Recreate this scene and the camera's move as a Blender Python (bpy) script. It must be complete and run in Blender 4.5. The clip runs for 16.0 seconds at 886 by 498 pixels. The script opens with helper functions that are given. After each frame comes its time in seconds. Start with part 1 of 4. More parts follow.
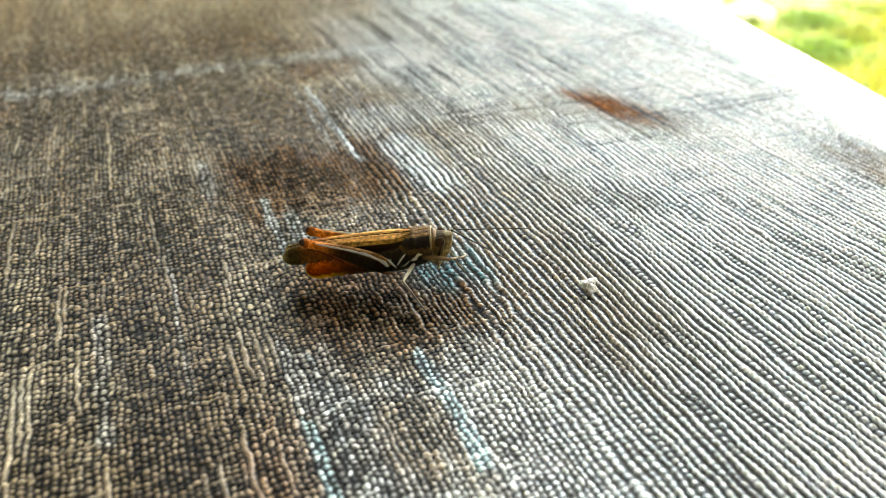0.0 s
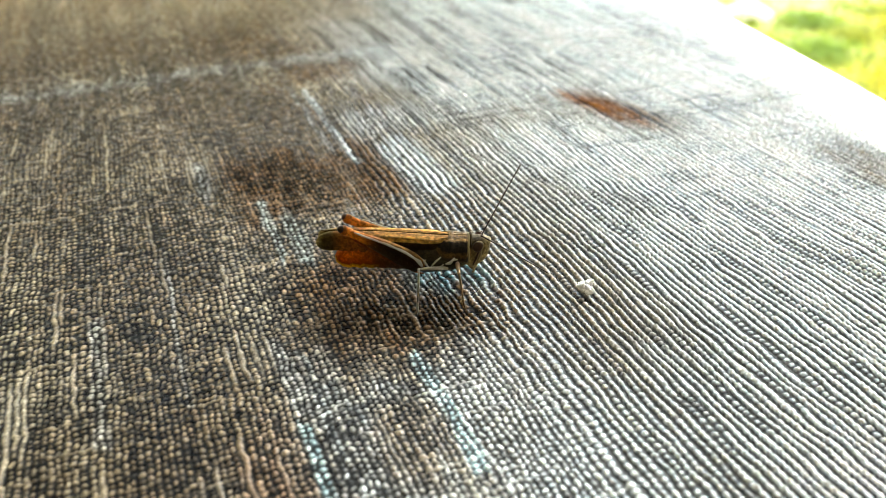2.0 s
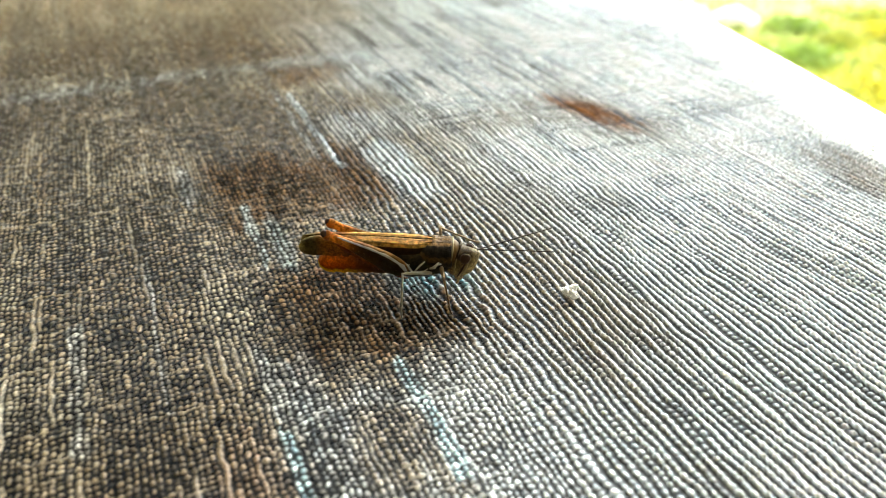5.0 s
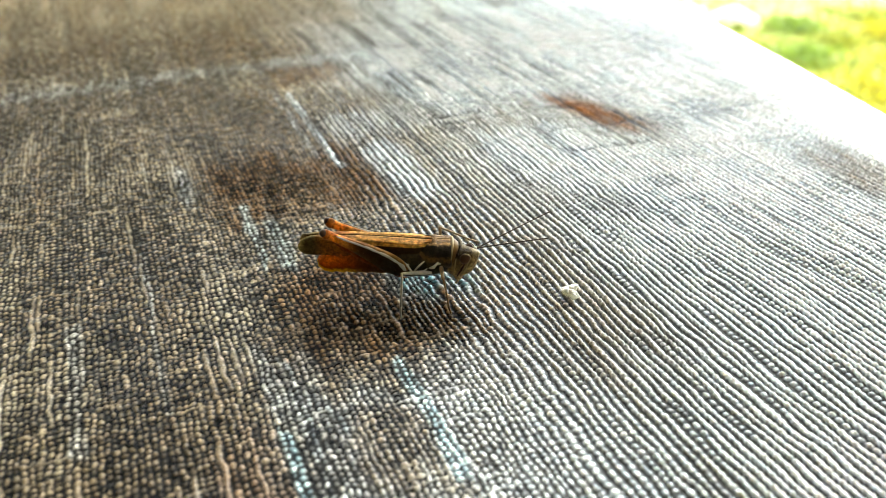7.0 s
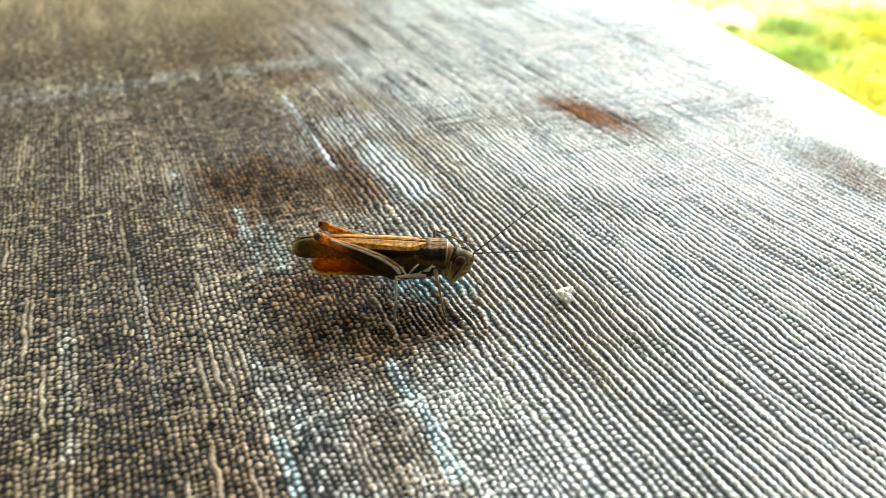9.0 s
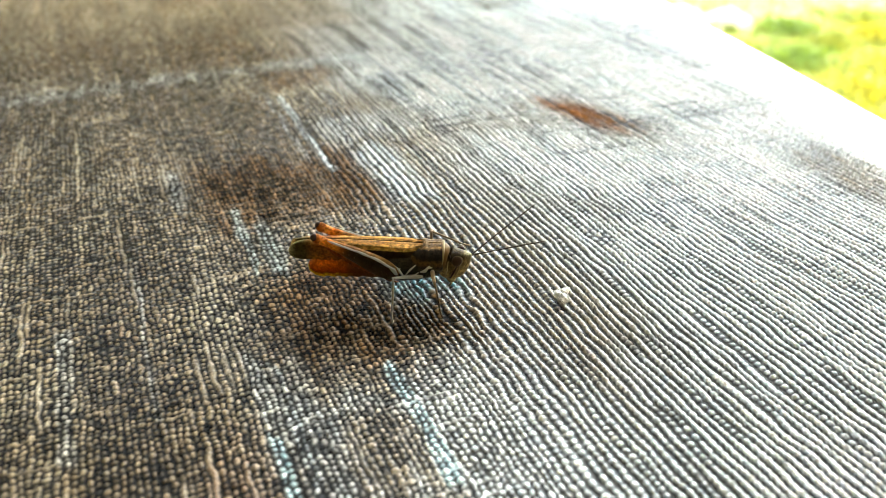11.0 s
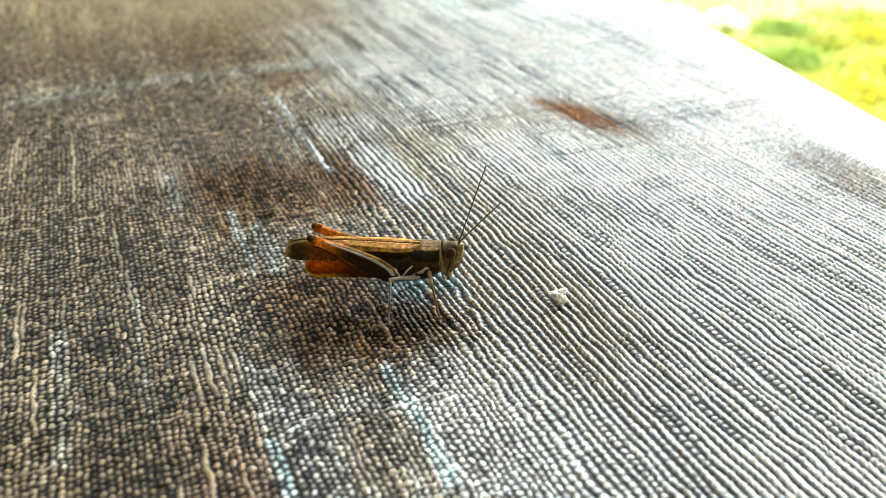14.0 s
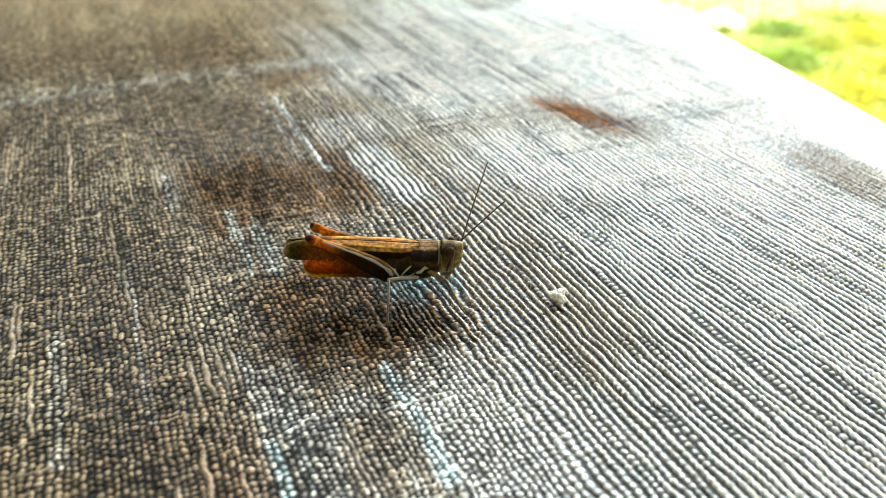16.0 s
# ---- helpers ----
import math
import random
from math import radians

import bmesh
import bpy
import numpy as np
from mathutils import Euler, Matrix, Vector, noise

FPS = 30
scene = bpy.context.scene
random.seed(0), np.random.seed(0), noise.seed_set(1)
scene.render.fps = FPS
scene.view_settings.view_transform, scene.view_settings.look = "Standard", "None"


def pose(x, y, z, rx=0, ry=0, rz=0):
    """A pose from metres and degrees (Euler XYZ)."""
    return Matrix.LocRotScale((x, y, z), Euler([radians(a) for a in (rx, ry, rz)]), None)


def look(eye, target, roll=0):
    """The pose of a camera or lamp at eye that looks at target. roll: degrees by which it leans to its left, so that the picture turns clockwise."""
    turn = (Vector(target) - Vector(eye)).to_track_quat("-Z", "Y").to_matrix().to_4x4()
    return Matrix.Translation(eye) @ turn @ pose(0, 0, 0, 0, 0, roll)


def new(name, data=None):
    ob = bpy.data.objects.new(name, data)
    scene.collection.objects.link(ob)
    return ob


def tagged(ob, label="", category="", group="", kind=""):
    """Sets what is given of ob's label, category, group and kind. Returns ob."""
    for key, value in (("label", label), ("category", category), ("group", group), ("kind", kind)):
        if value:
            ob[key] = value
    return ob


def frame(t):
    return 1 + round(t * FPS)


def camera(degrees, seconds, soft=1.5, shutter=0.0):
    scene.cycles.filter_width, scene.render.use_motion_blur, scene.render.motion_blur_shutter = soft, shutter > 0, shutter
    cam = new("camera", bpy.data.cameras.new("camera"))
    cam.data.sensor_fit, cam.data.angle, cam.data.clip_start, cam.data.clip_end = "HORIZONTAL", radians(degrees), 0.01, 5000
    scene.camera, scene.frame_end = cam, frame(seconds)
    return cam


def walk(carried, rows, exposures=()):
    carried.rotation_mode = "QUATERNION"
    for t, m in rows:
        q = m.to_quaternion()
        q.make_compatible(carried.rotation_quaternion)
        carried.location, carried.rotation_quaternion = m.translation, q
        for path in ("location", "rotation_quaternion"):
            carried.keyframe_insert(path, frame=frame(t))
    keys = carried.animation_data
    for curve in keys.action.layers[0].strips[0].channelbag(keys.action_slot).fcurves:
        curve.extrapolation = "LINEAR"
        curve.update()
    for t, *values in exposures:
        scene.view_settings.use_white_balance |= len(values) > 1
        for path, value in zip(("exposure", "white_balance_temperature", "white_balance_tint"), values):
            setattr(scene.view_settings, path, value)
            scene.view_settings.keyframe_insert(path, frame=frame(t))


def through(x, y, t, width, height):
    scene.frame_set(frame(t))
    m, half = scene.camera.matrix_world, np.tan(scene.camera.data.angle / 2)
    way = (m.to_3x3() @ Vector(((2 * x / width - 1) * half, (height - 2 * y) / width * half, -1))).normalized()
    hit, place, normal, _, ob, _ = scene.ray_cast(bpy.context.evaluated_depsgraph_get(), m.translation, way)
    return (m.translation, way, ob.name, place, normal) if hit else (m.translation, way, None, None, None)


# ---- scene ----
cam = camera(56.8, 16.0, soft=0.8)
cam.data.dof.use_dof = True
cam.data.dof.focus_distance = 0.088
cam.data.dof.aperture_fstop = 31
PATH = [
    (0, -0.00075, -0.00081, 0.80030, 60.121, 0.255, 0.898),
    (0.5, -0.00065, -0.00085, 0.80037, 60.147, 0.309, 0.867),
    (1, -0.00056, -0.00087, 0.80041, 60.151, 0.311, 0.833),
    (1.5, -0.00052, -0.00082, 0.80039, 60.164, 0.370, 0.857),
    (2, -0.00045, -0.00072, 0.80034, 60.220, 0.370, 0.791),
    (2.5, -0.00032, -0.00059, 0.80029, 60.249, 0.332, 0.736),
    (3, -0.00018, -0.00045, 0.80024, 60.312, 0.242, 0.613),
    (3.5, -0.00002, -0.00038, 0.80024, 60.376, 0.177, 0.423),
    (4, 0.00007, -0.00033, 0.80027, 60.459, 0.111, 0.224),
    (6.5, 0.00000, -0.00002, 0.80002, 60.495, -0.004, 0.001),
    (7, 0.00002, -0.00000, 0.80003, 60.489, 0.006, 0.007),
    (7.5, 0.00010, 0.00002, 0.80006, 60.520, 0.021, -0.024),
    (8, 0.00023, 0.00005, 0.80007, 60.545, 0.018, -0.103),
    (8.5, 0.00032, 0.00010, 0.80009, 60.561, -0.013, -0.152),
    (9, 0.00031, 0.00024, 0.80009, 60.579, 0.012, -0.229),
    (11.5, 0.00046, 0.00028, 0.80012, 60.651, -0.001, -0.422),
    (12, 0.00037, 0.00032, 0.80007, 60.671, -0.006, -0.460),
    (12.5, 0.00030, 0.00035, 0.80004, 60.679, 0.026, -0.469),
    (13, 0.00032, 0.00038, 0.80001, 60.666, 0.011, -0.492),
    (13.5, 0.00038, 0.00042, 0.80001, 60.689, -0.020, -0.583),
    (14, 0.00045, 0.00042, 0.80002, 60.689, -0.014, -0.610),
    (14.5, 0.00046, 0.00043, 0.80000, 60.701, -0.024, -0.633),
    (15, 0.00047, 0.00046, 0.79996, 60.694, -0.008, -0.623),
    (15.5, 0.00046, 0.00051, 0.79992, 60.733, -0.078, -0.727),
    (16, 0.00027, 0.00070, 0.79978, 60.720, -0.088, -0.794),
]
walk(cam, [(t, pose(x, y, z, rx, ry, rz)) for t, x, y, z, rx, ry, rz in PATH], exposures=[(0, 3.75, 7100, -3), (6.5, 3.8, 7100, -3), (16, 3.87, 7100, -3)])

# ---- light ----
world = bpy.data.worlds.new("sky")
scene.world = world
world.use_nodes = True
SUN_UP, SUN_TURN = 52, 22          # degrees above the horizon; degrees clockwise from +y
sky = world.node_tree.nodes.new("ShaderNodeTexSky")
sky.sky_type = "NISHITA"
sky.sun_disc = False
sky.sun_elevation, sky.sun_rotation = radians(SUN_UP), radians(SUN_TURN)
sky.dust_density = 1.5
world.node_tree.links.new(sky.outputs[0], world.node_tree.nodes["Background"].inputs[0])
world.node_tree.nodes["Background"].inputs[1].default_value = 0.15
sun = new("sun", bpy.data.lights.new("sun", "SUN"))
sun.data.energy, sun.data.angle, sun.data.color = 4.5, radians(0.53), (1.0, 0.94, 0.84)
to_sun = Vector((math.sin(radians(SUN_TURN)) * math.cos(radians(SUN_UP)), math.cos(radians(SUN_TURN)) * math.cos(radians(SUN_UP)), math.sin(radians(SUN_UP))))
sun.matrix_world = look(to_sun * 30, (0, 0, 0))


# ---- materials ----
class Mat:
    """A node material with short ways to add and join nodes."""

    def __init__(self, name, rough=0.6, metal=0.0, spec=0.5):
        self.m = bpy.data.materials.new(name)
        self.m.use_nodes = True
        self.t = self.m.node_tree
        self.b = self.t.nodes["Principled BSDF"]
        self.out = self.t.nodes["Material Output"]
        self.set(Roughness=rough, Metallic=metal)
        self.b.inputs["Specular IOR Level"].default_value = spec

    def set(self, **kw):
        for k, v in kw.items():
            self.b.inputs[k.replace("_", " ")].default_value = v

    def node(self, kind, **kw):
        n = self.t.nodes.new(kind)
        for k, v in kw.items():
            n.inputs[k.replace("_", " ")].default_value = v
        return n

    def join(self, a, b):
        self.t.links.new(a, b)

    def coords(self, which="Object", scale=(1, 1, 1), turn=0.0):
        c = self.t.nodes.new("ShaderNodeUVMap" if which == "UV" else "ShaderNodeTexCoord")
        if which == "UV":
            c.uv_map = "UVMap"
        m = self.node("ShaderNodeMapping")
        m.inputs["Scale"].default_value = scale
        m.inputs["Rotation"].default_value = (0, 0, turn)
        self.join(c.outputs[which], m.inputs["Vector"])
        return m.outputs[0]

    def noise(self, scale, detail=3.0, rough=0.5, vec=None, distortion=0.0):
        n = self.node("ShaderNodeTexNoise", Scale=scale, Detail=detail, Roughness=rough, Distortion=distortion)
        if vec is not None:
            self.join(vec, n.inputs["Vector"])
        return n.outputs["Fac"]

    def ramp(self, fac, *stops):
        r = self.t.nodes.new("ShaderNodeValToRGB")
        e = r.color_ramp.elements
        while len(e) < len(stops):
            e.new(0.5)
        for k, (p, c) in enumerate(stops):
            e[k].position = p
            e[k].color = (*c, 1) if len(c) == 3 else c
        self.join(fac, r.inputs[0])
        return r.outputs[0]

    def mix(self, fac, a, b, how="MIX"):
        n = self.t.nodes.new("ShaderNodeMix")
        n.data_type, n.blend_type = "RGBA", how
        for sock, v in ((n.inputs[0], fac), (n.inputs[6], a), (n.inputs[7], b)):
            if isinstance(v, (int, float)):
                sock.default_value = v
            elif isinstance(v, tuple):
                sock.default_value = (*v, 1)
            else:
                self.join(v, sock)
        return n.outputs[2]

    def math(self, op, a, b=0.0):
        n = self.t.nodes.new("ShaderNodeMath")
        n.operation = op
        for sock, v in ((n.inputs[0], a), (n.inputs[1], b)):
            if isinstance(v, (int, float)):
                sock.default_value = v
            else:
                self.join(v, sock)
        return n.outputs[0]

    def colour(self, sock):
        if isinstance(sock, tuple):
            self.b.inputs["Base Color"].default_value = (*sock, 1)
        else:
            self.join(sock, self.b.inputs["Base Color"])
        return self

    def bump(self, height, strength=0.3, distance=0.001):
        n = self.node("ShaderNodeBump", Strength=strength, Distance=distance)
        self.join(height, n.inputs["Height"])
        self.join(n.outputs[0], self.b.inputs["Normal"])
        return self

    def glow_through(self, colour, amount):
        """Lets light pass through a thin shell."""
        tr = self.t.nodes.new("ShaderNodeBsdfTranslucent")
        mx = self.t.nodes.new("ShaderNodeMixShader")
        mx.inputs[0].default_value = amount
        if isinstance(colour, tuple):
            tr.inputs["Color"].default_value = (*colour, 1)
        else:
            self.join(colour, tr.inputs["Color"])
        self.join(self.b.outputs[0], mx.inputs[1])
        self.join(tr.outputs[0], mx.inputs[2])
        self.join(mx.outputs[0], self.out.inputs["Surface"])
        return self


def cloth_material():
    """Embossed vinyl tablecloth: printed brown and grey linen with a satin coat over its threads."""
    m = Mat("printed_vinyl", rough=0.3, spec=0.4)
    a = m.t.nodes.new("ShaderNodeAttribute")
    a.attribute_name = "print"
    v = m.coords()
    # flecks of light and dark fibre
    grain = m.noise(3300, 3, 0.7, v)
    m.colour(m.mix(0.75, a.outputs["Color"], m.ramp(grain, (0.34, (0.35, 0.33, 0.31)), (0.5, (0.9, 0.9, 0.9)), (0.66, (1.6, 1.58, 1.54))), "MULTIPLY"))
    m.join(m.ramp(m.noise(900, 3, 0.6, v), (0.3, (0.20,) * 3), (0.75, (0.34,) * 3)), m.b.inputs["Roughness"])
    m.join(m.math("MULTIPLY", a.outputs["Alpha"], 0.5), m.b.inputs["Specular IOR Level"])
    m.bump(m.math("ADD", m.noise(3200, 2, 0.6, v), m.math("MULTIPLY", m.noise(1300, 2, 0.5, v), 0.8)), 0.6, 0.00008)
    return m.m


def plain(name, colour, rough=0.6, scale=40.0, depth=0.35, bump=0.2, distance=0.002, spec=0.5):
    m = Mat(name, rough, spec=spec)
    v = m.coords()
    dark = tuple(c * (1 - depth) for c in colour)
    n = m.noise(scale, 5, 0.6, v)
    big = m.noise(scale / 8, 2, 0.5, v)
    m.colour(m.mix(big, m.ramp(n, (0.3, dark), (0.7, colour)), colour))
    m.bump(n, bump, distance)
    return m.m


def stretched(name, along, stops, scale, rough=0.5, through=None, amount=0.0, bump=0.3, uv="UV", ends=()):
    """Colour bands across a part's width (v of its own map), broken by streaks along its length."""
    m = Mat(name, rough, spec=0.08)
    v = m.coords(uv)
    sep = m.t.nodes.new("ShaderNodeSeparateXYZ")
    m.join(v, sep.inputs[0])
    vec = m.coords(uv, along)
    n = m.noise(scale, 4, 0.6, vec)
    where = m.math("ADD", sep.outputs[1], m.math("MULTIPLY", m.math("SUBTRACT", n, 0.5), 0.16))
    col = m.ramp(where, *stops)
    for start, stop, tone in ends:
        col = m.mix(m.ramp(m.math("ADD", sep.outputs[0], m.math("MULTIPLY", m.math("SUBTRACT", n, 0.5), 0.12)), (min(start, stop), (0.0,) * 3 if start < stop else (1.0,) * 3), (max(start, stop), (1.0,) * 3 if start < stop else (0.0,) * 3)), col, tone)
    col = m.mix(0.65, col, m.ramp(m.noise(scale * 2.3, 3, 0.6, vec), (0.36, (0.3, 0.27, 0.24)), (0.60, (1.1, 1.1, 1.1))), "MULTIPLY")
    spots = m.noise(2100, 4, 0.7, m.coords())
    col = m.mix(0.6, col, m.ramp(spots, (0.38, (0.16, 0.15, 0.14)), (0.48, (0.9, 0.9, 0.9)), (0.62, (2.4, 2.35, 2.2))), "MULTIPLY")
    m.colour(col)
    m.bump(m.math("ADD", n, spots), bump, 0.0004)
    if through:
        m.glow_through(m.mix(0.8, through, col), amount)
    return m


# ---- building helpers ----
MM = 0.001


def part(name, bm, material, parent, label=""):
    """Links a bmesh as one mesh object under a thing or part."""
    me = bpy.data.meshes.new(name)
    bm.normal_update()
    bm.to_mesh(me)
    bm.free()
    for p in me.polygons:
        p.use_smooth = True
    me.materials.append(material)
    ob = new(name, me)
    ob.parent = parent
    if label:
        ob["label"] = label
    return ob


def box(bm, lo, hi, bevel=0.0):
    c = [(a + b) / 2 for a, b in zip(lo, hi)]
    r = bmesh.ops.create_cube(bm, size=1.0, matrix=Matrix.Translation(c) @ Matrix.Diagonal((*[b - a for a, b in zip(lo, hi)], 1)))
    if bevel:
        bmesh.ops.bevel(bm, geom=list({e for v in r["verts"] for e in v.link_edges}), offset=bevel, segments=2, affect="EDGES")
    return bm


def loft(bm, spine, sides=14, power=2.0, up=(0, 0, 1), rough=0.0):
    """A closed skin over rings: spine rows are (x, y, z, half width, half height), in millimetres. power over 2 squares the ring. Its map runs u along, v round."""
    uv = bm.loops.layers.uv.get("UVMap") or bm.loops.layers.uv.new("UVMap")
    pts = [Vector(r[:3]) for r in spine]
    rings = []
    for k, row in enumerate(spine):
        ahead = (pts[min(k + 1, len(pts) - 1)] - pts[max(k - 1, 0)]).normalized()
        side = Vector(up).cross(ahead)
        side = side.normalized() if side.length > 1e-6 else Vector((0, 1, 0))
        top = ahead.cross(side).normalized()
        ring = []
        for j in range(sides):
            a = 2 * math.pi * j / sides
            c, s = math.cos(a), math.sin(a)
            f = (abs(c) ** power + abs(s) ** power) ** (-1 / power)
            jit = 1 + rough * noise.noise(Vector((k * 0.7, j * 1.3, row[3] * 3)))
            ring.append(bm.verts.new((pts[k] + side * (s * f * row[3] * jit) + top * (c * f * row[4] * jit)) * MM))
        rings.append(ring)
    n = len(spine) - 1
    for k in range(n):
        for j in range(sides):
            jj = (j + 1) % sides
            f = bm.faces.new((rings[k][j], rings[k][jj], rings[k + 1][jj], rings[k + 1][j]))
            for lp, (u, v) in zip(f.loops, ((k, j), (k, j + 1), (k + 1, j + 1), (k + 1, j))):
                w = v / sides
                lp[uv].uv = (u / n, abs(2 * w - 1))
    for ring in (rings[0][::-1], rings[-1]):
        f = bm.faces.new(ring)
        for lp in f.loops:
            lp[uv].uv = (0.0 if ring is not rings[-1] else 1.0, 0.5)
    bmesh.ops.recalc_face_normals(bm, faces=bm.faces)
    return bm


def ball(bm, centre, radii, turn=(0, 0, 0), seg=14):
    """A squashed ball, in millimetres."""
    m = Matrix.Translation(Vector(centre) * MM) @ Euler([radians(a) for a in turn]).to_matrix().to_4x4() @ Matrix.Diagonal((*[r * MM for r in radii], 1))
    bmesh.ops.create_uvsphere(bm, u_segments=seg, v_segments=max(6, seg * 2 // 3), radius=1.0, matrix=m)
    return bm


def lattice(x, y, seed):
    """Smooth random values from -1 to 1 on a unit lattice."""
    rng = np.random.RandomState(seed)
    tab = rng.uniform(-1, 1, (256, 256))
    xi, yi = np.floor(x).astype(int), np.floor(y).astype(int)
    fx, fy = x - xi, y - yi
    fx, fy = fx * fx * (3 - 2 * fx), fy * fy * (3 - 2 * fy)
    g = lambda a, b: tab[a % 256, b % 256]
    return (g(xi, yi) * (1 - fx) + g(xi + 1, yi) * fx) * (1 - fy) + (g(xi, yi + 1) * (1 - fx) + g(xi + 1, yi + 1) * fx) * fy


def ease(a, b, x):
    k = np.clip((np.asarray(x) - a) / (b - a), 0, 1)
    return k * k * (3 - 2 * k)


# ---- tablecloth ----
TOP = 0.75                          # height of the cloth over the ground
SKEW = radians(9.5)                 # turn of the table in the plan
WARP_TURN = radians(22.4)           # turn of the cloth's threads in the plan
EDGE_P, EDGE_R = 0.0875, 0.040      # where the cloth begins to roll over the table's edge, and how tightly
RELIEF = 0.00050                    # height of the embossed threads


def axis(lo, hi, fine_lo, fine_hi, fine, grow, most, back=0.0):
    """Grid lines: even and close between fine_lo and fine_hi, wider and wider outside."""
    mid = list(np.arange(fine_lo, fine_hi, fine))
    out, s, x = [], fine, fine_hi
    while x < hi:
        out.append(x)
        s = min(s * (grow if x < fine_hi + 0.11 else 1.09), most)
        x += s
    out.append(hi)
    left, s, x = [], fine, fine_lo
    while x > lo:
        s = min(s * (back or grow), most)
        x -= s
        left.append(max(x, lo))
    return np.array(left[::-1] + mid + out)


def weave(s, t):
    """The embossed threads at s across and t along the warp (millimetres): their height from 0 to 1, the tone of each bead, pale slubs, and how far they lie as ribs."""
    S, T = 0.95, 0.98
    far = ease(84, 118, t) * ease(30, 60, s)
    left = 1 - ease(20, 46, s)                               # round beads here, long ribs beyond
    ws = s + 0.22 * lattice(s / 2.2, t / 2.8, 3) + 0.5 * lattice(s / 16, t / 26, 4) + (0.18 + 0.16 * left) * lattice(s / 1.9, t / 34, 40) + 0.24 * left * lattice(s / 0.8, t / 0.9, 43)
    ws = ws - 0.45 * np.maximum(0, 29 - s)                   # finer threads in this half of the cloth
    i = np.floor(ws / S)
    f = ws / S - i - 0.5
    wt = t - 0.25 * np.maximum(0, 72 - t) + 0.22 * left * lattice(s / 0.8, t / 0.8, 44) + 0.26 * lattice(s / 3.0, t / 2.0, 5) + 0.5 * lattice(s / 16, t / 12, 6)
    row = np.floor(wt / T)
    q = wt / T - row - 0.5
    along = wt / T + 0.5 * (i % 2) + (0.42 + 0.4 * left) * lattice(i + 0.5, t / 4.0, 17)
    j = np.floor(along)
    g = along - j - 0.5
    cell = np.random.RandomState(41).uniform(0, 1, (256, 256))
    lone = cell[i.astype(int) % 256, j.astype(int) % 256]
    run = 0.5 + 0.5 * lattice(i, t / 8.0, 8)                 # how far this warp thread lies on top here
    runw = 0.5 + 0.5 * lattice(s / 6.0, row, 9)
    slub = ease(0.66, 0.84, lattice(i, t / 17.0, 10)) * (1 - 0.7 * ease(5, 12, s) * left)
    slubw = ease(0.72, 0.88, lattice(s / 11.0, row, 11))
    ridge, cross, bead = (0.5 + 0.5 * np.cos(2 * np.pi * k) for k in (f, q, g))
    knob = ease(0.55, 0.75, lattice(i, t / 11.0, 42)) * (1 - left) * (1 - far)   # ribs that break into beads
    body = 0.58 + 0.2 * far - 0.40 * left + 0.6 * slub * left - 0.4 * knob
    warp = ridge ** (0.75 - 0.1 * left) * (body + (1 - body) * bead ** (0.8 - 0.2 * left) * (0.45 - 0.05 * left + (0.55 + 0.05 * left) * lone)) * (0.8 + 0.3 * run)
    weft = cross ** 1.3 * (0.10 + 0.42 * runw * left + 0.40 * slubw * (0.25 + 0.75 * left)) * (0.4 + 0.7 * lone)
    h = np.maximum(warp, weft) * 0.85 + 0.15 * (warp + weft)
    # threads that are missing: long dark lines both ways
    lost = ease(0.80 - 0.1 * far, 0.90 - 0.1 * far, lattice(i, t / 36.0, 18)) * ease(26, 44, s) * (0.4 + 0.4 * far)
    lostw = ease(0.82 - 0.26 * far, 0.92 - 0.26 * far, lattice(s / 24.0, row, 19)) * ease(34, 56, s) * cross * (0.5 + 0.5 * far)
    h = h * (1 - 0.5 * lost) * (1 - 0.7 * lostw)
    h = h * (0.9 + (0.2 + 0.04 * left) * lattice(s / 0.5, t / 0.55, 12) + 0.16 * lattice(s / 5, t / 6, 15))
    return np.clip(h, 0, 1.2), lone, np.maximum(slub, 0.5 * slubw) * left, np.maximum(lost, lostw), left, i, row


def waves(s, t):
    """Slow waves of the cloth on its table, in millimetres."""
    z = 0.22 * lattice(s / 34 + 3.3, t / 46 + 1.7, 13) + 0.10 * lattice(s / 15, t / 20, 14)

    def dent(s0, t0, rs, rt, deep):
        return deep * np.exp(-((s - s0) / rs) ** 2 - ((t - t0) / rt) ** 2)

    # shallow dents and swells
    return z + dent(22, 112, 15, 11, -0.55) + dent(35, 104, 10, 8, 0.35) + dent(75, 118, 5, 12, -0.5) + dent(60, 130, 14, 18, 0.4) + dent(20, 66, 12, 9, -0.3)


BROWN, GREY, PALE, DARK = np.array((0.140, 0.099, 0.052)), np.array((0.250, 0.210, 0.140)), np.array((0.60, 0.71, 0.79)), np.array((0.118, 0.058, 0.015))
RUST, BLUE_SHADE, LILAC, SKY, UMBER, DEEP = np.array((0.19, 0.070, 0.015)), np.array((0.02, 0.11, 0.14)), np.array((0.52, 0.54, 0.64)), np.array((0.46, 0.70, 0.78)), np.array((0.13, 0.10, 0.065)), np.array((0.060, 0.030, 0.009))
SHEEN = ((DARK, 0.10), (DEEP, 0.10), (BLUE_SHADE, 0.30), (RUST, 0.02), (BROWN, 0.40))


